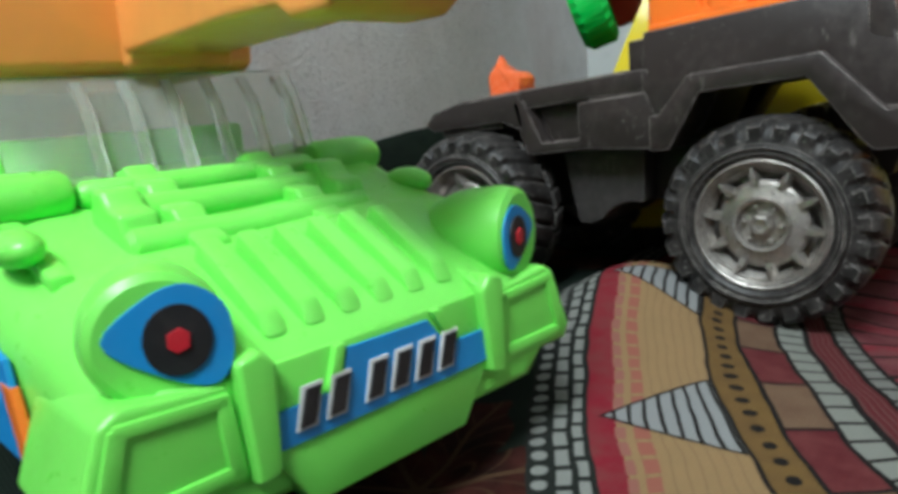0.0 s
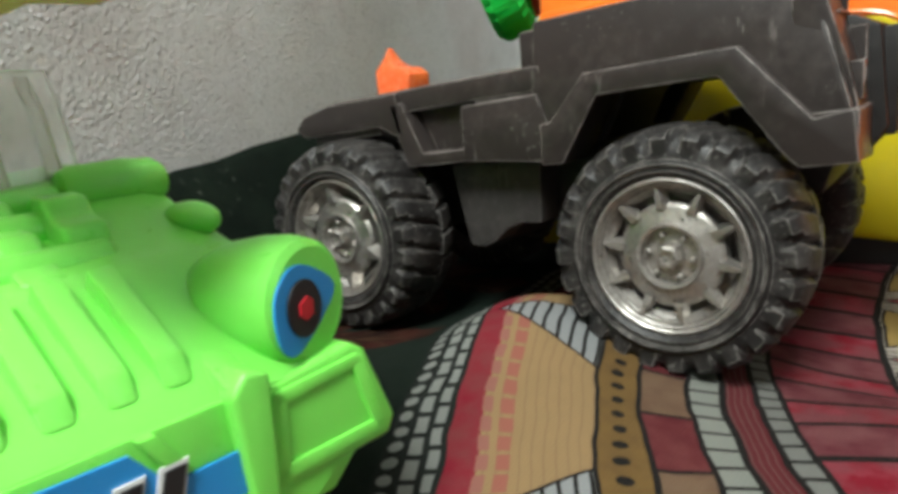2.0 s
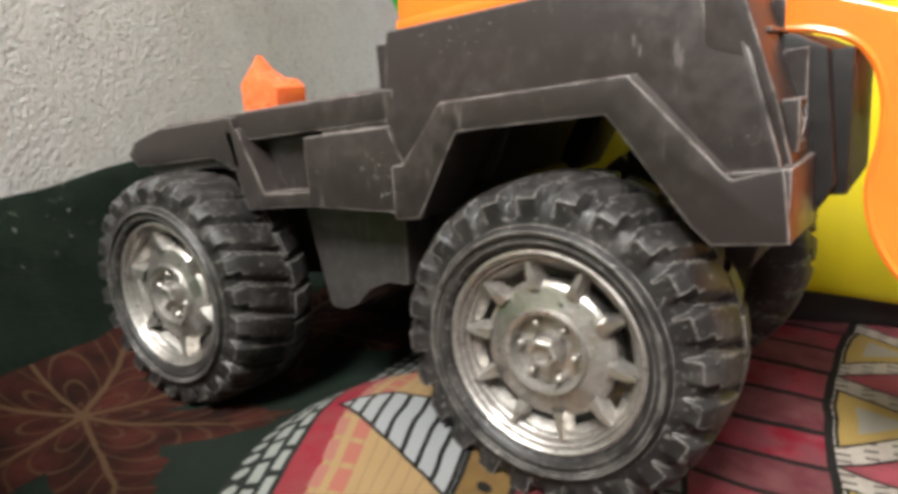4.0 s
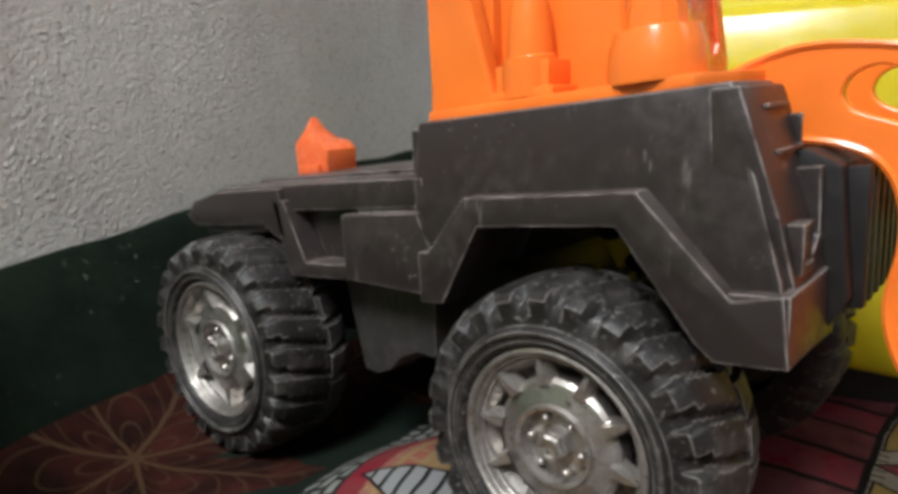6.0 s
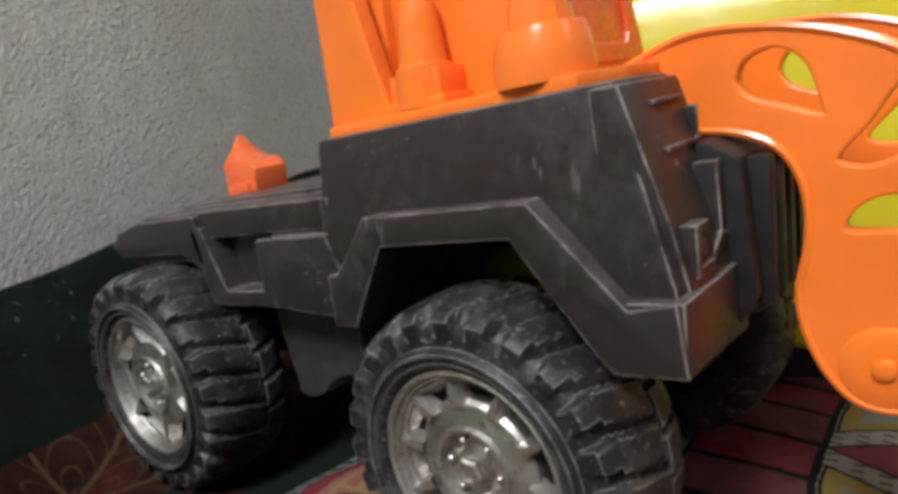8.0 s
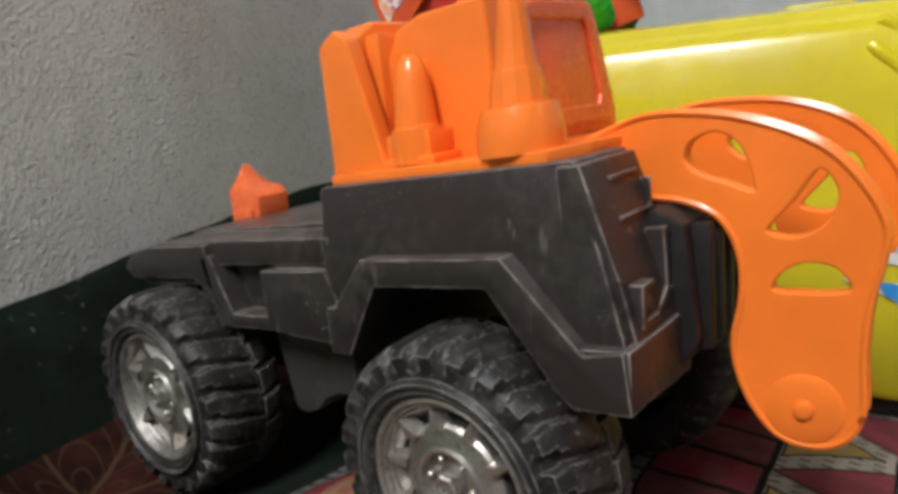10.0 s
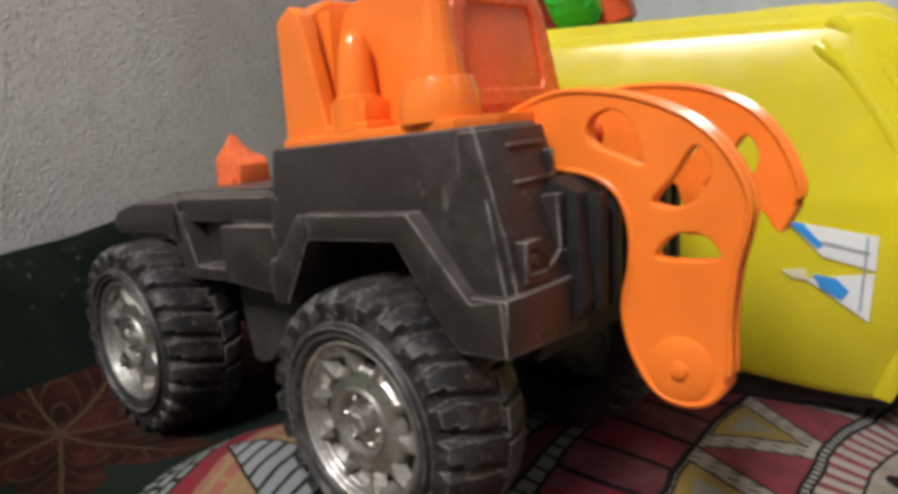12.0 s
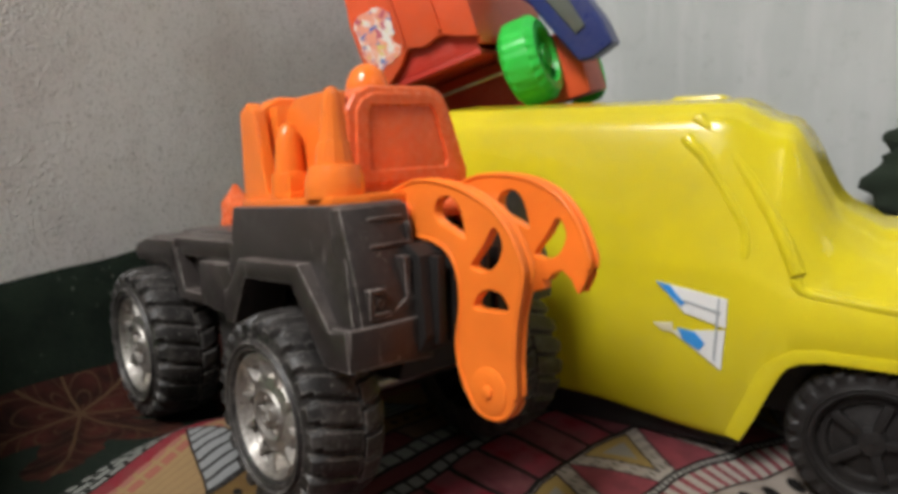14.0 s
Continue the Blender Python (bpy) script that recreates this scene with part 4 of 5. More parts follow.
        if broken:
            cut = [(0.018, 0.1185), (0.0355, 0.1236), (0.050, 0.1236), (0.0636, 0.1212), (0.076, 0.1155), (0.0845, 0.1065), (0.0895, 0.0965), (0.0905, 0.090), (0.0862, 0.0812), (0.0845, 0.0820),
                   (0.0826, 0.0855), (0.0785, 0.0885), (0.0745, 0.0872), (0.0722, 0.0845), (0.069, 0.0850), (0.0705, 0.0815), (0.0660, 0.0798), (0.0600, 0.0800),
                   (0.0598, 0.0865), (0.0575, 0.094), (0.0530, 0.0992), (0.0455, 0.1024), (0.036, 0.1038), (0.022, 0.1060)]
            line = cut
            holes = HOLES[:2]
        to = Matrix(((1, 0, 0, 0), (0, 0, -1, y0), (0.075, 1, 0, 0), (0, 0, 0, 1)))
        me = plate("lifting_arm", [line] + holes, 0.0046, ORANGE, to)
        arm = link("lifting_arm", me, body, "curved orange lifting arm with teardrop holes" + (", snapped off at the end" if broken else ""))
        rim_pts = smooth_line(arm_outline(), False, 5)
        span = rim_pts if not broken else smooth_line(cut[:9], False, 5)
        for side in (-1, 1):
            bm = flange(span, y0 + side * 0.0021)
            part("rolled_edge", shear(bm), ORANGE, arm)
        if not broken:
            bm = bmesh.new()
            lathe(bm, [(0.0088, y0 - 0.0018), (0.0086, y0 - 0.0026), (0.0080, y0 - 0.0029), (0.0024, y0 - 0.0029), (0.0022, y0 - 0.0038), (0.0012, y0 - 0.0042), (0.0003, y0 - 0.0042)], 28, "y", (0.0735, 0, 0.0510))
            part("pivot_boss", shear(bm), ORANGE, arm)
    bm = bmesh.new()
    lathe(bm, [(0.0040, 0.0400), (0.0040, 0.0900)], 16, "y", (0.030, 0, 0.1125))
    part("arm_shaft", shear(bm), DEEP_ORANGE, body)
    # small orange horn standing on the rear deck
    bm = bmesh.new()
    prism(bm, [(-0.158, 0.1030), (-0.1390, 0.1030), (-0.1380, 0.1130), (-0.1420, 0.1165), (-0.1480, 0.1178), (-0.1520, 0.1215), (-0.1545, 0.1278), (-0.1555, 0.1225), (-0.1585, 0.1170)], 0.0580, 0.0740, "y", 0.0014)
    for v in bm.verts:
        k = min(1.0, max(0.0, (v.co.z - 0.1165) / 0.0105))
        v.co.y = 0.066 + (v.co.y - 0.066) * (1 - 0.8 * k)
    box(bm, -0.1555, -0.1420, 0.0560, 0.0765, 0.1030, 0.1080, 0.001)
    part("deck_horn", shear(bm), DEEP_ORANGE, body, "small orange pointed stub on the deck")


build_loader()

# ---- the yellow pickup ----
YDIR = radians(17.6)
YPOSE = Matrix.Translation((0.061, 0.167, 0.0)) @ Matrix.Rotation(YDIR, 4, "Z")


def pickup_section(u):
    """Half widths and heights of the pickup's cross-section at u along it."""
    def tab(rows):
        for (a, p), (b, q) in zip(rows, rows[1:]):
            if u <= b:
                t = min(1, max(0, (u - a) / (b - a)))
                t = t * t * (3 - 2 * t)
                return p + (q - p) * t
        return rows[-1][1]
    top = tab([(-0.2, 0.150), (-0.14, 0.1545), (0.025, 0.1545), (0.048, 0.145), (0.076, 0.106), (0.088, 0.0985), (0.17, 0.0915), (0.19, 0.085), (0.2, 0.06)])
    belt = tab([(-0.2, 0.086), (0.03, 0.084), (0.062, 0.0745), (0.1, 0.070), (0.19, 0.064), (0.2, 0.053)])
    lean = tab([(-0.2, 0.013), (0.02, 0.013), (0.05, 0.018), (0.09, 0.030), (0.19, 0.022), (0.2, 0.03)])
    low = tab([(-0.2, 0.012), (-0.05, 0.014), (0.0375, 0.0045), (0.0385, 0.0045), (0.0437, 0.0147), (0.0486, 0.0266), (0.0535, 0.0374), (0.056, 0.0413), (0.061, 0.0439), (0.07, 0.0455), (0.105, 0.045), (0.122, 0.036), (0.133, 0.012), (0.19, 0.016), (0.2, 0.03)])
    return top, belt, lean, low


def build_pickup():
    truck = thing("toy_pickup", (0.061, 0.167, 0.0), "big glossy yellow plastic toy pickup with black tyres", "toy truck")
    width = 0.125
    us = sorted({round(-0.1867 + 0.0067 * i, 4) for i in range(58)} | {0.0375, 0.0385, 0.041, 0.0437, 0.0462, 0.0486, 0.051, 0.0535, 0.0548, 0.056, 0.0585, 0.061, 0.065, 0.07, 0.2})
    bm = bmesh.new()
    rings = []
    for u in us:
        top, belt, lean, low = pickup_section(u)
        k2 = min(1.0, max(0.0, (u - 0.035) / 0.03))
        half = [(0.003, low), (0.0, low + 0.004), (0.0, (low + belt) / 2), (0.0, belt - 0.004), (0.0004 + 0.0018 * k2, belt), (0.0010 + 0.0026 * k2, belt + 0.003), (lean * 0.45, (belt + top) / 2), (lean * 0.8, top - 0.012),
                (lean * 0.95, top - 0.0075), (lean + 0.002, top - 0.0055), (lean + 0.006, top - 0.0042), (lean + 0.008, top - 0.001), (lean + 0.012, top), (lean + 0.018, top + 0.0003), (width / 2, top + 0.003)]
        ring = half + [(width - v, z) for v, z in half[-2::-1]]
        rings.append([bm.verts.new(YPOSE @ Vector((u + 0.45 * max(0.0, z - 0.09) * min(1.0, max(0.0, (-0.11 - u) / 0.06)), v, z))) for v, z in ring])
    k = len(rings[0])
    for a, b in zip(rings, rings[1:]):
        for i in range(k):
            bm.faces.new((a[i], b[i], b[(i + 1) % k], a[(i + 1) % k]))
    bm.faces.new(rings[0])
    bm.faces.new(rings[-1])
    part("body", bm, YELLOW, truck, "glossy yellow moulded body shell", 50)

    def ridge(name, pts, rad, flat, label=""):
        b = bmesh.new()
        line = smooth_line([Vector(p) for p in pts], False, 8)
        last = len(line) - 1
        # sunk into the shell, running out at both ends
        tube(b, [YPOSE @ (p + Vector((0, rad * (0.85 + 0.2 * max(0.0, 1 - min(i, last - i) / 5)), 0))) for i, p in enumerate(line)], rad, 20, flat)
        part(name, b, YELLOW, truck, label)

    ridge("window_moulding", [(0.0085, 0.0086, 0.1385), (0.0125, 0.0080, 0.1345), (0.0185, 0.0072, 0.128), (0.034, 0.0040, 0.103), (0.0365, 0.0026, 0.094), (0.0365, 0.001, 0.087)], 0.0032, 1.0, "raised yellow moulding round the blank side window")
    ridge("pillar_moulding", [(0.012, 0.011, 0.1475), (0.022, 0.0105, 0.1385), (0.038, 0.0075, 0.118), (0.050, 0.0045, 0.098), (0.0575, 0.001, 0.0815)], 0.0036, 1.0)
    ridge("shoulder_moulding", [(0.057, 0.001, 0.0795), (0.0607, 0.001, 0.0745), (0.075, 0.001, 0.0722), (0.091, 0.001, 0.0704), (0.14, 0.001, 0.067), (0.188, 0.001, 0.0635)], 0.0026, 1.0)
    # flat flange round the wheel arch
    arch = [(0.0386, 0.0050), (0.0437, 0.0150), (0.0486, 0.0270), (0.0535, 0.0378), (0.0562, 0.0417), (0.0612, 0.0443), (0.070, 0.0459), (0.105, 0.0455)]
    outer = [(0.105, 0.0505), (0.068, 0.0512), (0.058, 0.0496), (0.0510, 0.0452), (0.0455, 0.0400), (0.0415, 0.0310), (0.0365, 0.0180), (0.0320, 0.0070)]
    b = bmesh.new()
    prism(b, arch + outer, -0.0009, 0.004, "y", 0.0005)
    b.transform(YPOSE)
    part("arch_flange", b, YELLOW, truck)
    # lump on the roof
    b = bmesh.new()
    box(b, -0.014, 0.016, -0.012, 0.012, -0.006, 0.0055, 0.0045, 4)
    b.transform(YPOSE @ Matrix.Translation((-0.002, 0.088, 0.1545)))
    part("roof_knob", b, YELLOW, truck)
    # dark sill under the body
    b = bmesh.new()
    box(b, -0.17, 0.038, 0.008, 0.117, -0.002, 0.018, 0.002)
    box(b, 0.04, 0.18, 0.025, 0.10, 0.012, 0.055, 0.004)
    b.transform(YPOSE)
    part("underframe", b, PLAIN_BLACK, truck, "black plastic underframe")
    # wheels
    tyre_me = TYRE.copy()
    tyre_me.materials.clear()
    tyre_me.materials.append(PLAIN_BLACK)
    b = bmesh.new()
    lathe(b, [(0.0242, 0.004), (0.020, 0.0035), (0.0185, 0.006), (0.008, 0.0035), (0.006, 0.0005), (0.0003, 0.0)], 32, "y", close=False)
    hub_me = mesh_from("hub", b, PLAIN_BLACK)
    b = bmesh.new()
    box(b, 0.006, 0.021, 0.001, 0.006, -0.0022, 0.0022, 0.0006)
    spoke_me = mesh_from("spoke", b, PLAIN_BLACK)
    scale = 0.86
    for u in (0.089, -0.125):
        for far in (False, True):
            at = YPOSE @ pose(u, width - 0.004 if far else 0.004, 0.0125, 0, 0, 180 if far else 0) @ Matrix.Diagonal((scale, scale, scale, 1))
            w = link("wheel", tyre_me, truck, "black plastic wheel with a moulded tyre", at)
            link("hub", hub_me, w, "black plastic hub")
            for i in range(5):
                link("spoke", spoke_me, w, "", Matrix.Rotation(2 * math.pi * i / 5, 4, "Y"))
    # side sticker, two white wings with a blue patch
    face = YPOSE @ Matrix(((1, 0, 0, 0), (0, 0, -1, -0.0006), (0, 1, 0, 0), (0, 0, 0, 1)))
    for pts, mat, lift, label in (
            ([(0.000, 0.0745), (0.031, 0.0690), (0.0308, 0.0560), (0.013, 0.0610)], WHITE_STICKER, 0, "white wing-shaped sticker"),
            ([(0.0075, 0.0520), (0.0305, 0.0550), (0.0295, 0.0365)], WHITE_STICKER, 0, "white triangular sticker"),
            ([(-0.001, 0.0550), (0.0075, 0.0560), (0.0085, 0.0515), (0.003, 0.0520)], CREAM_INK, 0, ""),
            ([(0.0100, 0.0540), (0.0180, 0.0528), (0.0225, 0.0480), (0.0200, 0.0446), (0.0130, 0.0485)], BLUE_STICKER, 0.0005, "blue patch on the sticker"),
            ([(0.000, 0.0745), (0.006, 0.0735), (0.013, 0.0655), (0.0115, 0.0640)], BLUE_STICKER, 0.0005, ""),
            ([(0.0125, 0.0672), (0.0285, 0.0632), (0.0286, 0.0622), (0.0125, 0.0662)], GREY_STICKER, 0.0005, ""),
            ([(0.0272, 0.0692), (0.0280, 0.0690), (0.0268, 0.0400), (0.0260, 0.0412)], GREY_STICKER, 0.0006, "")):
        me = plate("sticker", [pts], 0.0007, mat, face @ Matrix.Translation((0, 0, lift)), 0.0001)
        link("sticker", me, truck, label)


build_pickup()

# ---- the lime green car ----
GPOSE = Matrix.Translation((-0.0258, -0.1699, 0.0)) @ Matrix.Rotation(radians(-6), 4, "Z")


def gpart(name, bm, mat, parent, label="", angle=35):
    bm.transform(GPOSE)
    return part(name, bm, mat, parent, label, angle)


def hood_height(x):
    rows = [(-0.26, 0.070), (-0.098, 0.080), (-0.074, 0.0775), (-0.060, 0.0715), (-0.040, 0.0655), (-0.027, 0.0635), (-0.004, 0.0515), (0.0, 0.0475)]
    for (a, p), (b, q) in zip(rows, rows[1:]):
        if x <= b:
            return p + (q - p) * (x - a) / (b - a)
    return rows[-1][1]


def build_green_car():
    car = thing("toy_car", (-0.13, -0.16, 0.0), "lime green plastic toy car with eye-shaped headlights and blue front sticker", "toy car")
    # hull by sections, front to back
    bm = bmesh.new()
    xs = [0.0, -0.002, -0.006, -0.014, -0.022, -0.027, -0.034, -0.040, -0.050, -0.060, -0.068, -0.074, -0.085, -0.098, -0.13, -0.17, -0.21, -0.24, -0.26]
    rings = []
    for x in xs:
        t = hood_height(x)
        w = 0.0555 + 0.004 * min(1.0, -x / 0.05)
        low = 0.0190 if x < -0.004 else 0.0235
        half = [(0.0, low), (w - 0.012, low), (w - 0.004, low + 0.006), (w, low + 0.014), (w, t - 0.013), (w - 0.003, t - 0.0055), (w - 0.010, t - 0.0012), (w - 0.018, t), (0.0, t + 0.0006)]
        ring = half + [(-y, z) for y, z in half[-2:0:-1]]
        rings.append([bm.verts.new((x, y, z + (0.0062 * (y / w) ** 2 * min(1.0, -x / 0.02) if y > 0 and z > 0.045 else 0.0))) for y, z in ring])
    k = len(rings[0])
    for a, b in zip(rings, rings[1:]):
        for i in range(k):
            bm.faces.new((a[i], a[(i + 1) % k], b[(i + 1) % k], b[i]))
    bm.faces.new(rings[0])
    bm.faces.new(rings[-1])
    gpart("body", bm, GREEN, car, "lime green moulded body shell", 40)
    for s in (-1, 1):
        # corner pads with a sunk panel
        bm = bmesh.new()
        pad = [(0.0325, 0.0275), (0.0615, 0.0275), (0.0635, 0.0310), (0.0575, 0.0470), (0.0540, 0.0492), (0.0350, 0.0472)]
        prism(bm, [(s * a, b) for a, b in pad], -0.030, 0.0005, "x", 0.0016, 3, None)
        frame_bits = [[(0.0345, 0.0295), (0.0605, 0.0295), (0.0600, 0.0325), (0.0350, 0.0325)], [(0.0355, 0.0430), (0.0565, 0.0445), (0.0550, 0.0470), (0.0355, 0.0458)],
                      [(0.0340, 0.0300), (0.0375, 0.0300), (0.0385, 0.0458), (0.0355, 0.0458)], [(0.0575, 0.0300), (0.0612, 0.0305), (0.0560, 0.0465), (0.0530, 0.0455)]]
        gpart("corner_pad", bm, GREEN, car)
        for q in frame_bits:
            bm = bmesh.new()
            prism(bm, [(s * a, b) for a, b in q], -0.002, 0.0013, "x", 0.0007)
            gpart("pad_frame", bm, GREEN, car)
        # upright rib beside the plate
        bm = bmesh.new()
        prism(bm, [(s * 0.0285, 0.0285), (s * 0.0335, 0.0275), (s * 0.0345, 0.0510), (s * 0.0300, 0.0525), (s * 0.0270, 0.0490)], -0.012, 0.0035, "x", 0.0013, 3)
        prism(bm, [(-0.030, 0.0645), (-0.004, 0.0525), (0.002, 0.0500), (-0.001, 0.0465), (-0.032, 0.060)], s * 0.0275, s * 0.0335, "y", 0.0012, 3)
        gpart("rib", bm, GREEN, car)
        # eye pods
        bm = bmesh.new()
        lathe(bm, [(0.0001, -0.0025), (0.0100, -0.0025), (0.0114, -0.0035), (0.0121, -0.007), (0.0119, -0.013), (0.0108, -0.0195), (0.0082, -0.0255), (0.0045, -0.0290), (0.0002, -0.0302)], 36, "x", (0, s * 0.0455, 0.0565), False)
        hub = Vector((0, s * 0.0455, 0.0565))
        turn = Matrix.Translation(hub + Vector((0, 0.0036, 0.0018) if s > 0 else (0, 0.0, 0.0008))) @ Matrix.Rotation(s * radians(16), 4, "Z") @ Matrix.Translation(-hub)
        bm.transform(turn)
        pod = gpart("headlamp_pod", bm, GREEN, car)
        face = GPOSE @ turn @ Matrix(((0, 0, 1, -0.0022), (1, 0, 0, 0), (0, 1, 0, 0), (0, 0, 0, 1)))
        small = 0.86 if s > 0 else 1.0
        almond = [(s * (0.0432 + (a - 0.0432) * small), 0.0562 + (b - 0.0562) * small) for a, b in ((0.0335, 0.0545), (0.0345, 0.0610), (0.0400, 0.0652), (0.0465, 0.0640), (0.0540, 0.0580), (0.0475, 0.0515), (0.0390, 0.0472), (0.0350, 0.0490))]
        link("eye_sticker", plate("eye_sticker", [[tuple(p) for p in smooth_line(almond, True, 4)]], 0.0006, BLUE_STICKER, face, 0.0001), pod, "blue almond-shaped sticker")
        ring = [(s * 0.0425 + small * 0.0056 * math.cos(a), 0.0562 + small * 0.0061 * math.sin(a)) for a in (2 * math.pi * i / 28 for i in range(28))]
        link("pupil", plate("pupil", [ring], 0.0006, INK, face @ Matrix.Translation((0, 0, 0.0005)), 0.0001), pod, "black printed pupil")
        sq = [(s * 0.0425 + 0.0021 * math.cos(a), 0.0562 + 0.0022 * math.sin(a)) for a in (0.5, 1.4, 2.6, 3.6, 4.5, 5.6)]
        link("pupil_dot", plate("pupil_dot", [sq], 0.0005, RED_INK, face @ Matrix.Translation((0, 0, 0.001)), 0.0001), pod, "red centre dot")
        # roll-shaped lamps at the windscreen's foot
        bm = bmesh.new()
        lathe(bm, [(0.0002, s * 0.0335), (0.0046, s * 0.0340), (0.0058, s * 0.0360), (0.0062, s * 0.048), (0.0056, s * 0.0550), (0.0040, s * 0.0575), (0.0002, s * 0.0582)], 20, "y", (-0.0695, 0, 0.0782))
        box(bm, -0.083, -0.066, min(s * 0.037, s * 0.054), max(s * 0.037, s * 0.054), 0.074, 0.0825, 0.002, 3)
        gpart("roll_lamp", bm, GREEN, car)
        # zigzag straps over the bonnet
        bm = bmesh.new()
        pts = [(-0.076, 0.0815), (-0.070, 0.0830), (-0.0655, 0.0796), (-0.0585, 0.0790), (-0.0545, 0.0742), (-0.0465, 0.0736), (-0.0420, 0.0690), (-0.0345, 0.0668)]
        low = [(x, z - 0.006) for x, z in pts[::-1]]
        prism(bm, pts + low, s * 0.0165 - 0.0040, s * 0.0165 + 0.0040, "y", 0.0013, 3)
        gpart("strap", bm, GREEN, car)
        # stepped block between the strap and the side
        bm = bmesh.new()
        prism(bm, [(-0.060, 0.070), (-0.059, 0.0795), (-0.0525, 0.0790), (-0.0500, 0.0752), (-0.0440, 0.0740), (-0.0420, 0.0640)], s * 0.0285 - 0.0045, s * 0.0285 + 0.0045, "y", 0.0014, 3)
        gpart("step_block", bm, GREEN, car)
        bm = bmesh.new()
        bmesh.ops.create_icosphere(bm, subdivisions=3, radius=1.0)
        for v in bm.verts:
            v.co = Vector((v.co.x * 0.009 - 0.047, v.co.y * 0.005 + s * 0.052, v.co.z * 0.004 + 0.0705))
        gpart("blister", bm, GREEN, car)
        bm = bmesh.new()
        prism(bm, [(-0.085, 0.075), (-0.035, 0.062), (-0.035, 0.0655), (-0.085, 0.080)], s * 0.046, s * 0.0505, "y", 0.001)
        gpart("side_rib", bm, GREEN, car)
    # louvres on the nose
    for i in range(6):
        y = -0.0225 + i * 0.0090
        bm = bmesh.new()
        prism(bm, [(-0.0290, 0.0640), (-0.0265, 0.0688), (-0.0060, 0.0562), (-0.0035, 0.0515), (-0.0150, 0.0545)], y - 0.0024, y + 0.0026, "y", 0.0010, 2)
        gpart("louvre", bm, GREEN, car)
    # cross bars on the bonnet
    for x, z, r in ((-0.0440, 0.0665, 0.0044), (-0.0565, 0.0722, 0.0044), (-0.0680, 0.0772, 0.0036)):
        bm = bmesh.new()
        lathe(bm, [(0.0004, -0.0330), (r * 0.75, -0.0325), (r, -0.0312), (r, 0.0312), (r * 0.75, 0.0325), (0.0004, 0.0330)], 20, "y", (x, 0, z))
        gpart("cross_bar", bm, GREEN, car)
    # bumper below the plate
    bm = bmesh.new()
    prism(bm, [(-0.0215, 0.0180), (0.0205, 0.0180), (0.0290, 0.0300), (0.0290, 0.0316), (-0.0290, 0.0316), (-0.0290, 0.0300)], -0.02, 0.0012, "x", 0.0012)
    prism(bm, [(-0.0290, 0.0310), (0.0290, 0.0310), (0.0290, 0.0480), (-0.0290, 0.0480)], -0.02, 0.0006, "x", 0.0008)
    prism(bm, [(-0.0570, 0.0195), (0.0500, 0.0195), (0.0590, 0.0275), (-0.0590, 0.0275)], -0.03, -0.004, "x", 0.0012)
    gpart("bumper", bm, GREEN, car)
    bm = bmesh.new()
    prism(bm, [(-0.0165, 0.0392), (-0.0135, 0.0392), (-0.0110, 0.0478), (-0.0135, 0.0478)], -0.004, 0.0022, "x", 0.0005)
    gpart("plate_bracket", bm, GREEN, car)
    bm = bmesh.new()
    prism(bm, [(0.0170, 0.0398), (0.0200, 0.0398), (0.0150, 0.0478), (0.0120, 0.0478)], -0.004, 0.0022, "x", 0.0005)
    gpart("plate_bracket", bm, GREEN, car)
    face = GPOSE @ Matrix(((0, 0, 1, 0.0014), (1, 0, 0, 0), (0, 1, 0, 0), (0, 0, 0, 1)))
    sign = [(-0.0292, 0.0317), (0.0290, 0.0317), (0.0288, 0.0393), (0.0162, 0.0393), (0.0108, 0.0462), (-0.0104, 0.0466), (-0.0125, 0.0392), (-0.0292, 0.0389)]
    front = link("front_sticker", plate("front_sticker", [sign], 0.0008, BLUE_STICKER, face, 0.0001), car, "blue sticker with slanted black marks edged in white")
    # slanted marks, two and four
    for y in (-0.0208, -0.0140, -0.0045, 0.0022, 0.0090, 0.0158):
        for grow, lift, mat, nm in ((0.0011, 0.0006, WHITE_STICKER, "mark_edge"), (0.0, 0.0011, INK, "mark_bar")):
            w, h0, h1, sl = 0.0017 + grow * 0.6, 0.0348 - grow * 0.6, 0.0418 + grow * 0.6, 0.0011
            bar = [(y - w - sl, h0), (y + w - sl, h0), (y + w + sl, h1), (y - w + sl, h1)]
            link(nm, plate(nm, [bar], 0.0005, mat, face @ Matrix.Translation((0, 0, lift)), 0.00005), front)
    # clear windscreen with ribs
    bm = bmesh.new()
    prism(bm, [(-0.0805, 0.0790), (-0.0793, 0.0795), (-0.0850, 0.0985), (-0.0900, 0.1065), (-0.0913, 0.1060), (-0.0862, 0.0980)], -0.043, 0.043, "y", 0)
    screen = gpart("windscreen", bm, CLEAR, car, "clear plastic ribbed windscreen")
    for i in range(6):
        y = -0.022 + i * 0.0118
        bm = bmesh.new()
        prism(bm, [(-0.0795, 0.0800), (-0.0765, 0.0805), (-0.0822, 0.0975), (-0.0880, 0.1050), (-0.0895, 0.1045), (-0.0845, 0.0975)], y - 0.0016, y + 0.0016, "y", 0.0005)
        gpart("rib", bm, CLEAR, screen)
    # block of seats behind the screen
    bm = bmesh.new()
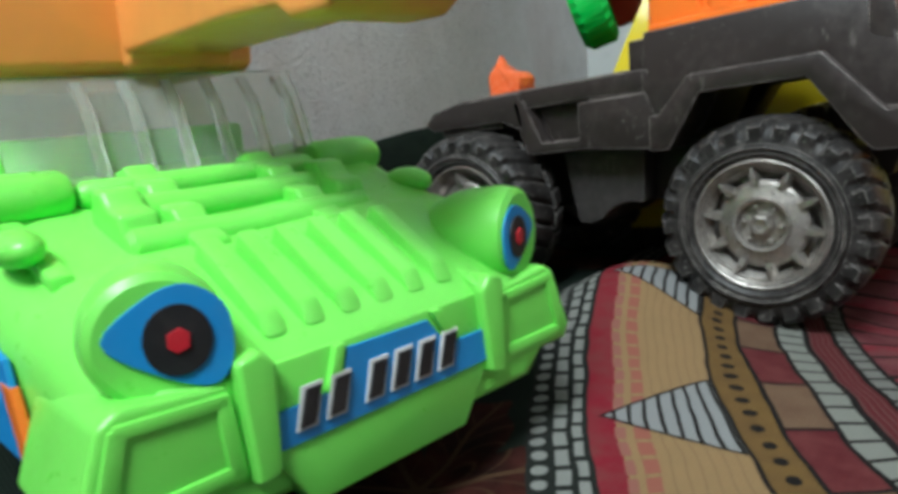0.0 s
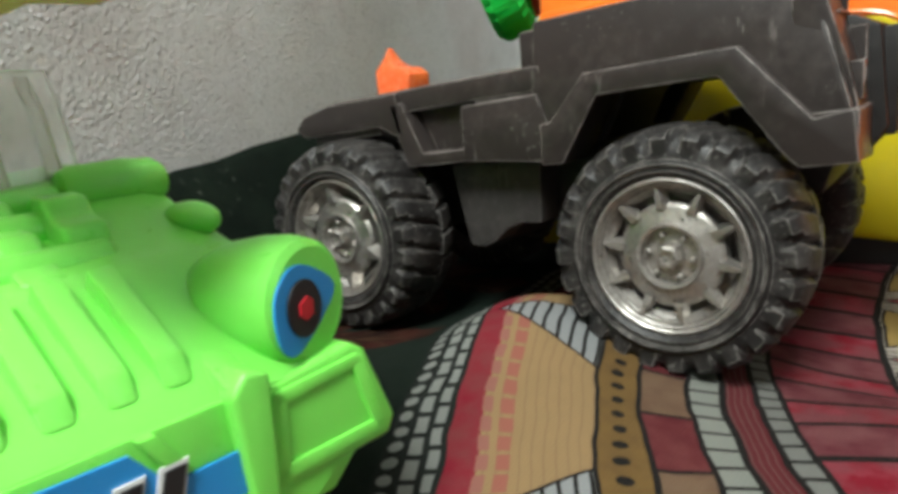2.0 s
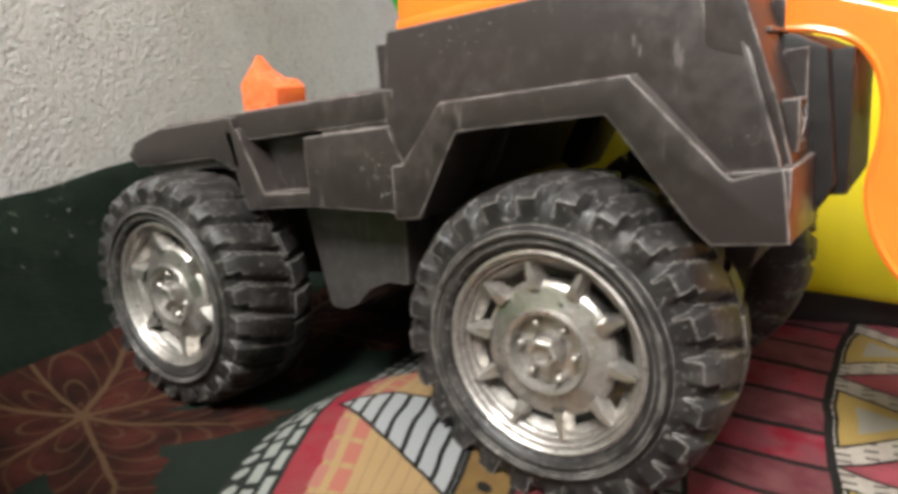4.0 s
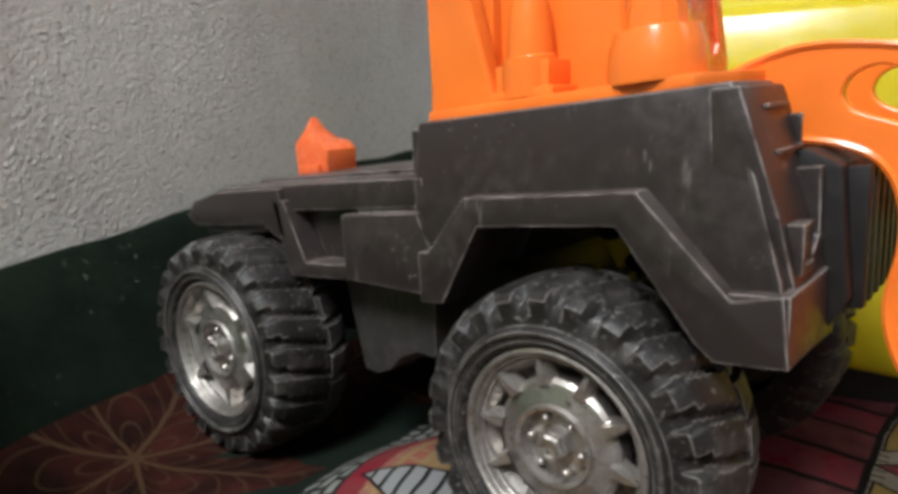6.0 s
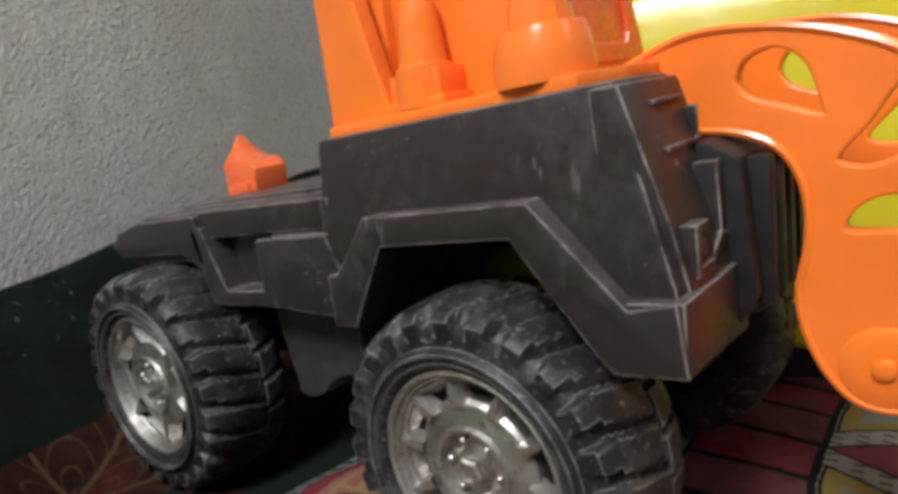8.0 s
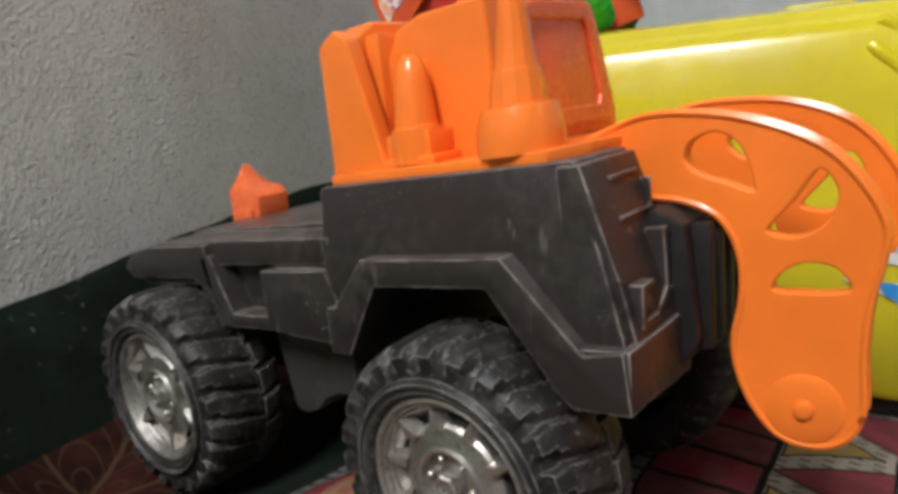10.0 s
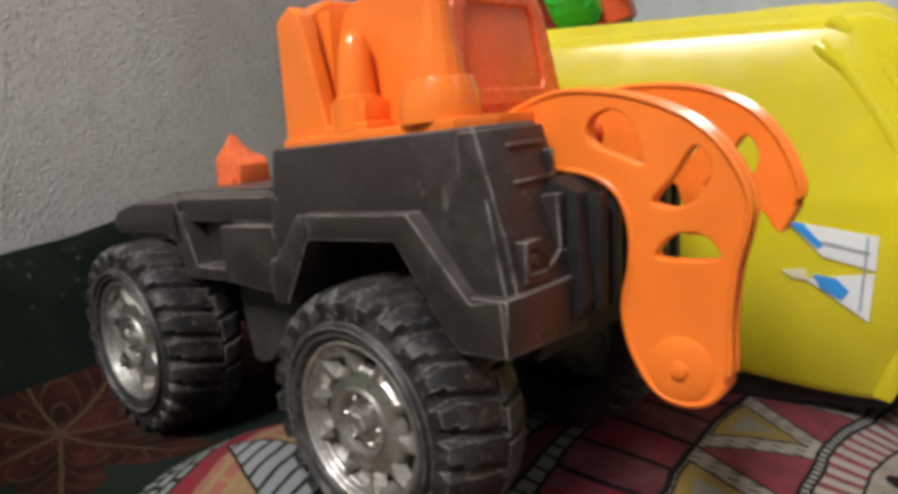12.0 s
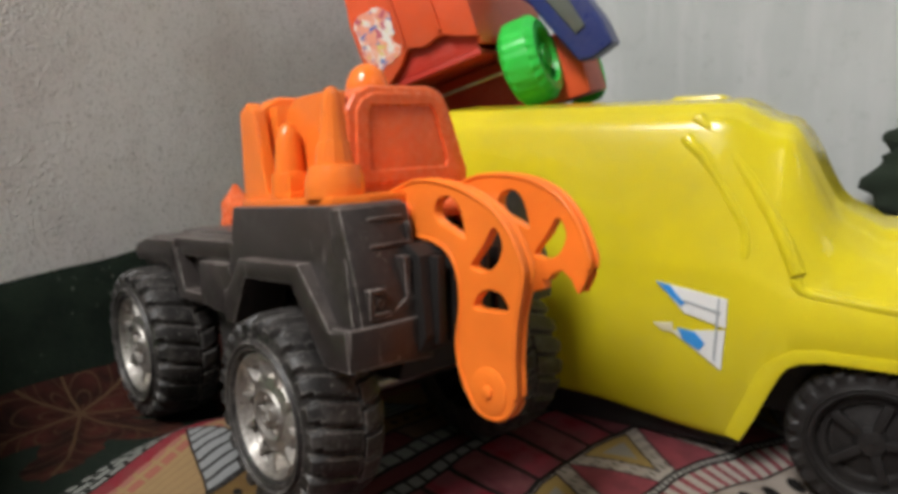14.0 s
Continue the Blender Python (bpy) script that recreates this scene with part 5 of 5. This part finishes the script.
    box(bm, -0.125, -0.100, -0.040, 0.030, 0.078, 0.0915, 0.002)
    gpart("seat_block", bm, GREEN, car)
    # orange roof and the boom that runs out over the bonnet
    bm = bmesh.new()
    prism(bm, [(-0.25, 0.1065), (-0.092, 0.1065), (-0.088, 0.1085), (-0.086, 0.130), (-0.095, 0.142), (-0.25, 0.142)], -0.046, 0.030, "y", 0.002, 3)
    for y in (-0.042, 0.022):
        box(bm, -0.235, -0.228, y, y + 0.006, 0.074, 0.108, 0.001)
    gpart("roof", bm, PALE_ORANGE, car, "orange plastic roof block")
    bm = bmesh.new()
    prism(bm, [(-0.095, 0.1075), (-0.086, 0.1075), (-0.0855, 0.1118), (-0.030, 0.1128), (-0.012, 0.1122), (-0.008, 0.1092), (0.004, 0.1092), (0.0098, 0.1130), (0.0110, 0.128), (0.004, 0.140), (-0.095, 0.140)], -0.009, 0.0225, "y", 0.0022, 3)
    gpart("boom", bm, PALE_ORANGE, car, "thick orange boom with a rounded end")
    # side stickers
    side = GPOSE @ Matrix(((1, 0, 0, 0), (0, 0, -1, -0.0598), (0, 1, 0, 0), (0, 0, 0, 1)))
    link("side_sticker", plate("side_sticker", [[(-0.09, 0.030), (-0.030, 0.032), (-0.036, 0.052), (-0.09, 0.060)]], 0.0012, BLUE_STICKER, side, 0.0001), car, "blue side sticker")
    link("side_sticker", plate("side_sticker", [[(-0.034, 0.028), (-0.028, 0.029), (-0.034, 0.047), (-0.040, 0.047)]], 0.0018, ORANGE, side, 0.0001), car, "orange side stripe")
    # wheels under the body
    for x in (-0.055, -0.20):
        for s in (-1, 1):
            bm = bmesh.new()
            lathe(bm, [(0.012, 0.0), (0.0185, 0.001), (0.0205, 0.004), (0.0205, 0.014), (0.0185, 0.017), (0.012, 0.018)], 28, "y", (x, s * 0.036 - 0.009, 0.0205))
            gpart("wheel", bm, RUBBER, car)


build_green_car()

# ---- the little van lying on the pickup's roof ----
V_A, V_B = Vector((-0.170, 0.198, 0.156)), Vector((-0.078, 0.236, 0.1865))


def build_van():
    ax = (V_B - V_A).normalized()
    fwd = (Vector((-0.33, 0.94, 0.10)) - ax * ax.dot(Vector((-0.33, 0.94, 0.10)))).normalized()
    up = ax.cross(fwd)
    mid = (V_A + V_B) / 2
    P = Matrix.Translation(mid) @ Matrix((ax, fwd, up)).transposed().to_4x4()
    half = (V_B - V_A).length / 2
    van = thing("toy_van", tuple(mid), "small orange-red toy van with green wheels on a yellow roof", "toy van")

    def vpart(name, bm, mat, label="", parent=van):
        bm.transform(P)
        return part(name, bm, mat, parent, label)

    # wheels
    for x, y, z, s, r in ((half, 0, 0, 1, 0.0265), (-half, 0, -0.005, -1, 0.0285), (half + 0.010, 0.075, -0.012, 1, 0.022), (-half, 0.085, 0.0, -1, 0.024)):
        bm = bmesh.new()
        w = 0.012
        prof = [(0.0185, -s * (w - 0.008)), (0.0195, -s * w), (r - 0.003, -s * w), (r - 0.0005, -s * (w - 0.003)), (r, -s * (w - 0.004)), (r, s * (w - 0.005)), (r - 0.0005, s * (w - 0.004)), (r - 0.0035, s * w), (0.0175, s * w), (0.0160, s * (w - 0.005)), (0.0085, s * (w - 0.006)), (0.0075, s * (w - 0.001)), (0.0003, s * (w - 0.001))]
        lathe(bm, prof, 96, "x", (x, y, z), False)
        for v in bm.verts:
            dy_, dz_ = v.co.y - y, v.co.z - z
            rad = math.hypot(dy_, dz_)
            if rad > r - 0.002:
                lift = 0.0011 if int(math.atan2(dz_, dy_) / (2 * math.pi) * 96 + 96.5 + (v.co.x - x) * 150) % 4 < 2 else -0.0004
                v.co.y, v.co.z = y + dy_ * (rad + lift) / rad, z + dz_ * (rad + lift) / rad
        wheel = vpart("wheel", bm, WHEEL_GREEN, "bright green plastic wheel")
        if s < 0:
            bm = bmesh.new()
            lathe(bm, [(0.0192, -s * (w - 0.007)), (0.0165, -s * (w - 0.006)), (0.0080, -s * (w - 0.008)), (0.0060, -s * (w - 0.002)), (0.0003, -s * (w - 0.002))], 30, "x", (x, y, z), False)
            vpart("hub", bm, UNDER_RED, "red wheel hub", wheel)
    bm = bmesh.new()
    lathe(bm, [(0.0011, -half), (0.0011, half)], 10, "x")
    vpart("axle", bm, STEEL)
    # end wall with its wavy lower edge
    edge = smooth_line([(-0.046, 0.004), (-0.038, 0.012), (-0.020, 0.024), (-0.012, 0.0315), (0.000, 0.029), (0.012, 0.0315), (0.022, 0.027), (0.036, 0.0225)], False, 4)
    outline = [tuple(p) for p in edge] + [(0.036, 0.095), (-0.040, 0.095), (-0.047, 0.060)]
    bm = bmesh.new()
    prism(bm, outline, -0.034, -0.030, "y", 0.0008)
    vpart("end_wall", bm, VAN_RED, "orange-red end panel with a torn sticker")
    bm = bmesh.new()
    for x0, x1 in ((-0.047, -0.0435), (0.0325, 0.036)):
        box(bm, x0, x1, -0.030, 0.105, 0.018, 0.095, 0.001)
    box(bm, -0.047, 0.036, -0.032, 0.105, 0.0925, 0.096, 0.001)
    box(bm, -0.047, 0.036, 0.102, 0.106, 0.004, 0.095, 0.001)
    vpart("shell", bm, VAN_RED)
    bm = bmesh.new()
    box(bm, -0.0435, 0.0325, -0.029, 0.101, 0.012, 0.0155, 0.001)
    vpart("underside", bm, UNDER_RED, "dark red hollow underside")
    bm = bmesh.new()
    box(bm, -0.042, 0.040, 0.030, 0.098, -0.026, 0.0118, 0.003)
    vpart("floor_tray", bm, UNDER_RED, "dark red floor tray")
    bm = bmesh.new()
    box(bm, -0.0425, 0.0320, -0.0285, -0.0245, 0.0155, 0.0400, 0.001)
    vpart("inner_panel", bm, UNDER_RED)
    # ribs on the end wall
    for x in (-0.014, 0.012):
        bm = bmesh.new()
        box(bm, x, x + 0.0022, -0.0362, -0.0335, 0.034, 0.095, 0.0006)
        vpart("rib", bm, VAN_RED)
    # torn sticker
    rnd = random.Random(4)
    to = P @ Matrix(((1, 0, 0, 0), (0, 0, -1, -0.0343), (0, 1, 0, 0), (0, 0, 0, 1)))
    corners = [(-0.0425, 0.0195), (-0.036, 0.0255), (-0.028, 0.0270), (-0.019, 0.0300), (-0.0165, 0.0350), (-0.0205, 0.0400), (-0.0165, 0.0470), (-0.0185, 0.0600), (-0.030, 0.0640), (-0.0425, 0.0600), (-0.0435, 0.0400)]
    ragged = [(p.x + rnd.uniform(-0.0009, 0.0009), p.y + rnd.uniform(-0.0009, 0.0009)) for p in smooth_line(corners, True, 4)]
    link("sticker", plate("sticker", [ragged], 0.0005, TORN_PRINT, to, 0.00005), van, "torn and rubbed colour-printed sticker")
    # navy front piece on the outer side
    bm = bmesh.new()
    prism(bm, [(0.046, 0.050), (0.0600, 0.0350), (0.0707, 0.0097), (0.0800, -0.0110), (0.0890, -0.0115), (0.1035, -0.0075), (0.1015, 0.0070), (0.0945, 0.0280), (0.070, 0.085), (0.046, 0.085)], 0.004, 0.030, "y", 0.003, 3)
    navy = vpart("navy_hood", bm, NAVY, "navy blue plastic hood with a dull window")
    bm = bmesh.new()
    prism(bm, [(0.070, 0.036), (0.0835, 0.006), (0.0905, 0.009), (0.080, 0.046)], 0.0025, 0.006, "y", 0.001)
    vpart("window", bm, DULL_PANE, "dull grey window", navy)
    bm = bmesh.new()
    box(bm, 0.038, 0.078, 0.022, 0.070, -0.030, 0.014, 0.003)
    vpart("footwell", bm, VAN_RED)


build_van()

# ---- dark cloth heaped by the far wall ----


def build_heap():
    bm = bmesh.new()
    bmesh.ops.create_icosphere(bm, subdivisions=5, radius=1.0)
    for v in bm.verts:
        d = v.co.normalized()
        k = 1 + 0.28 * noise.noise(d * 2.2) + 0.16 * noise.noise(d * 6.0) + 0.08 * noise.noise(d * 15)
        v.co = Vector((d.x * 0.13 * k, d.y * 0.07 * k, max(-0.02, d.z * 0.085 * k + 0.045)))
    bm.transform(Matrix.Translation((0.148, 0.60, 0.064)))
    ob = part("crumpled_cloth", bm, DARK_CLOTH, None, "crumpled dark green cloth heaped on the bed by the wall", 60)
    tagged(ob, "crumpled dark green cloth heaped on the bed by the wall", "cloth")


build_heap()
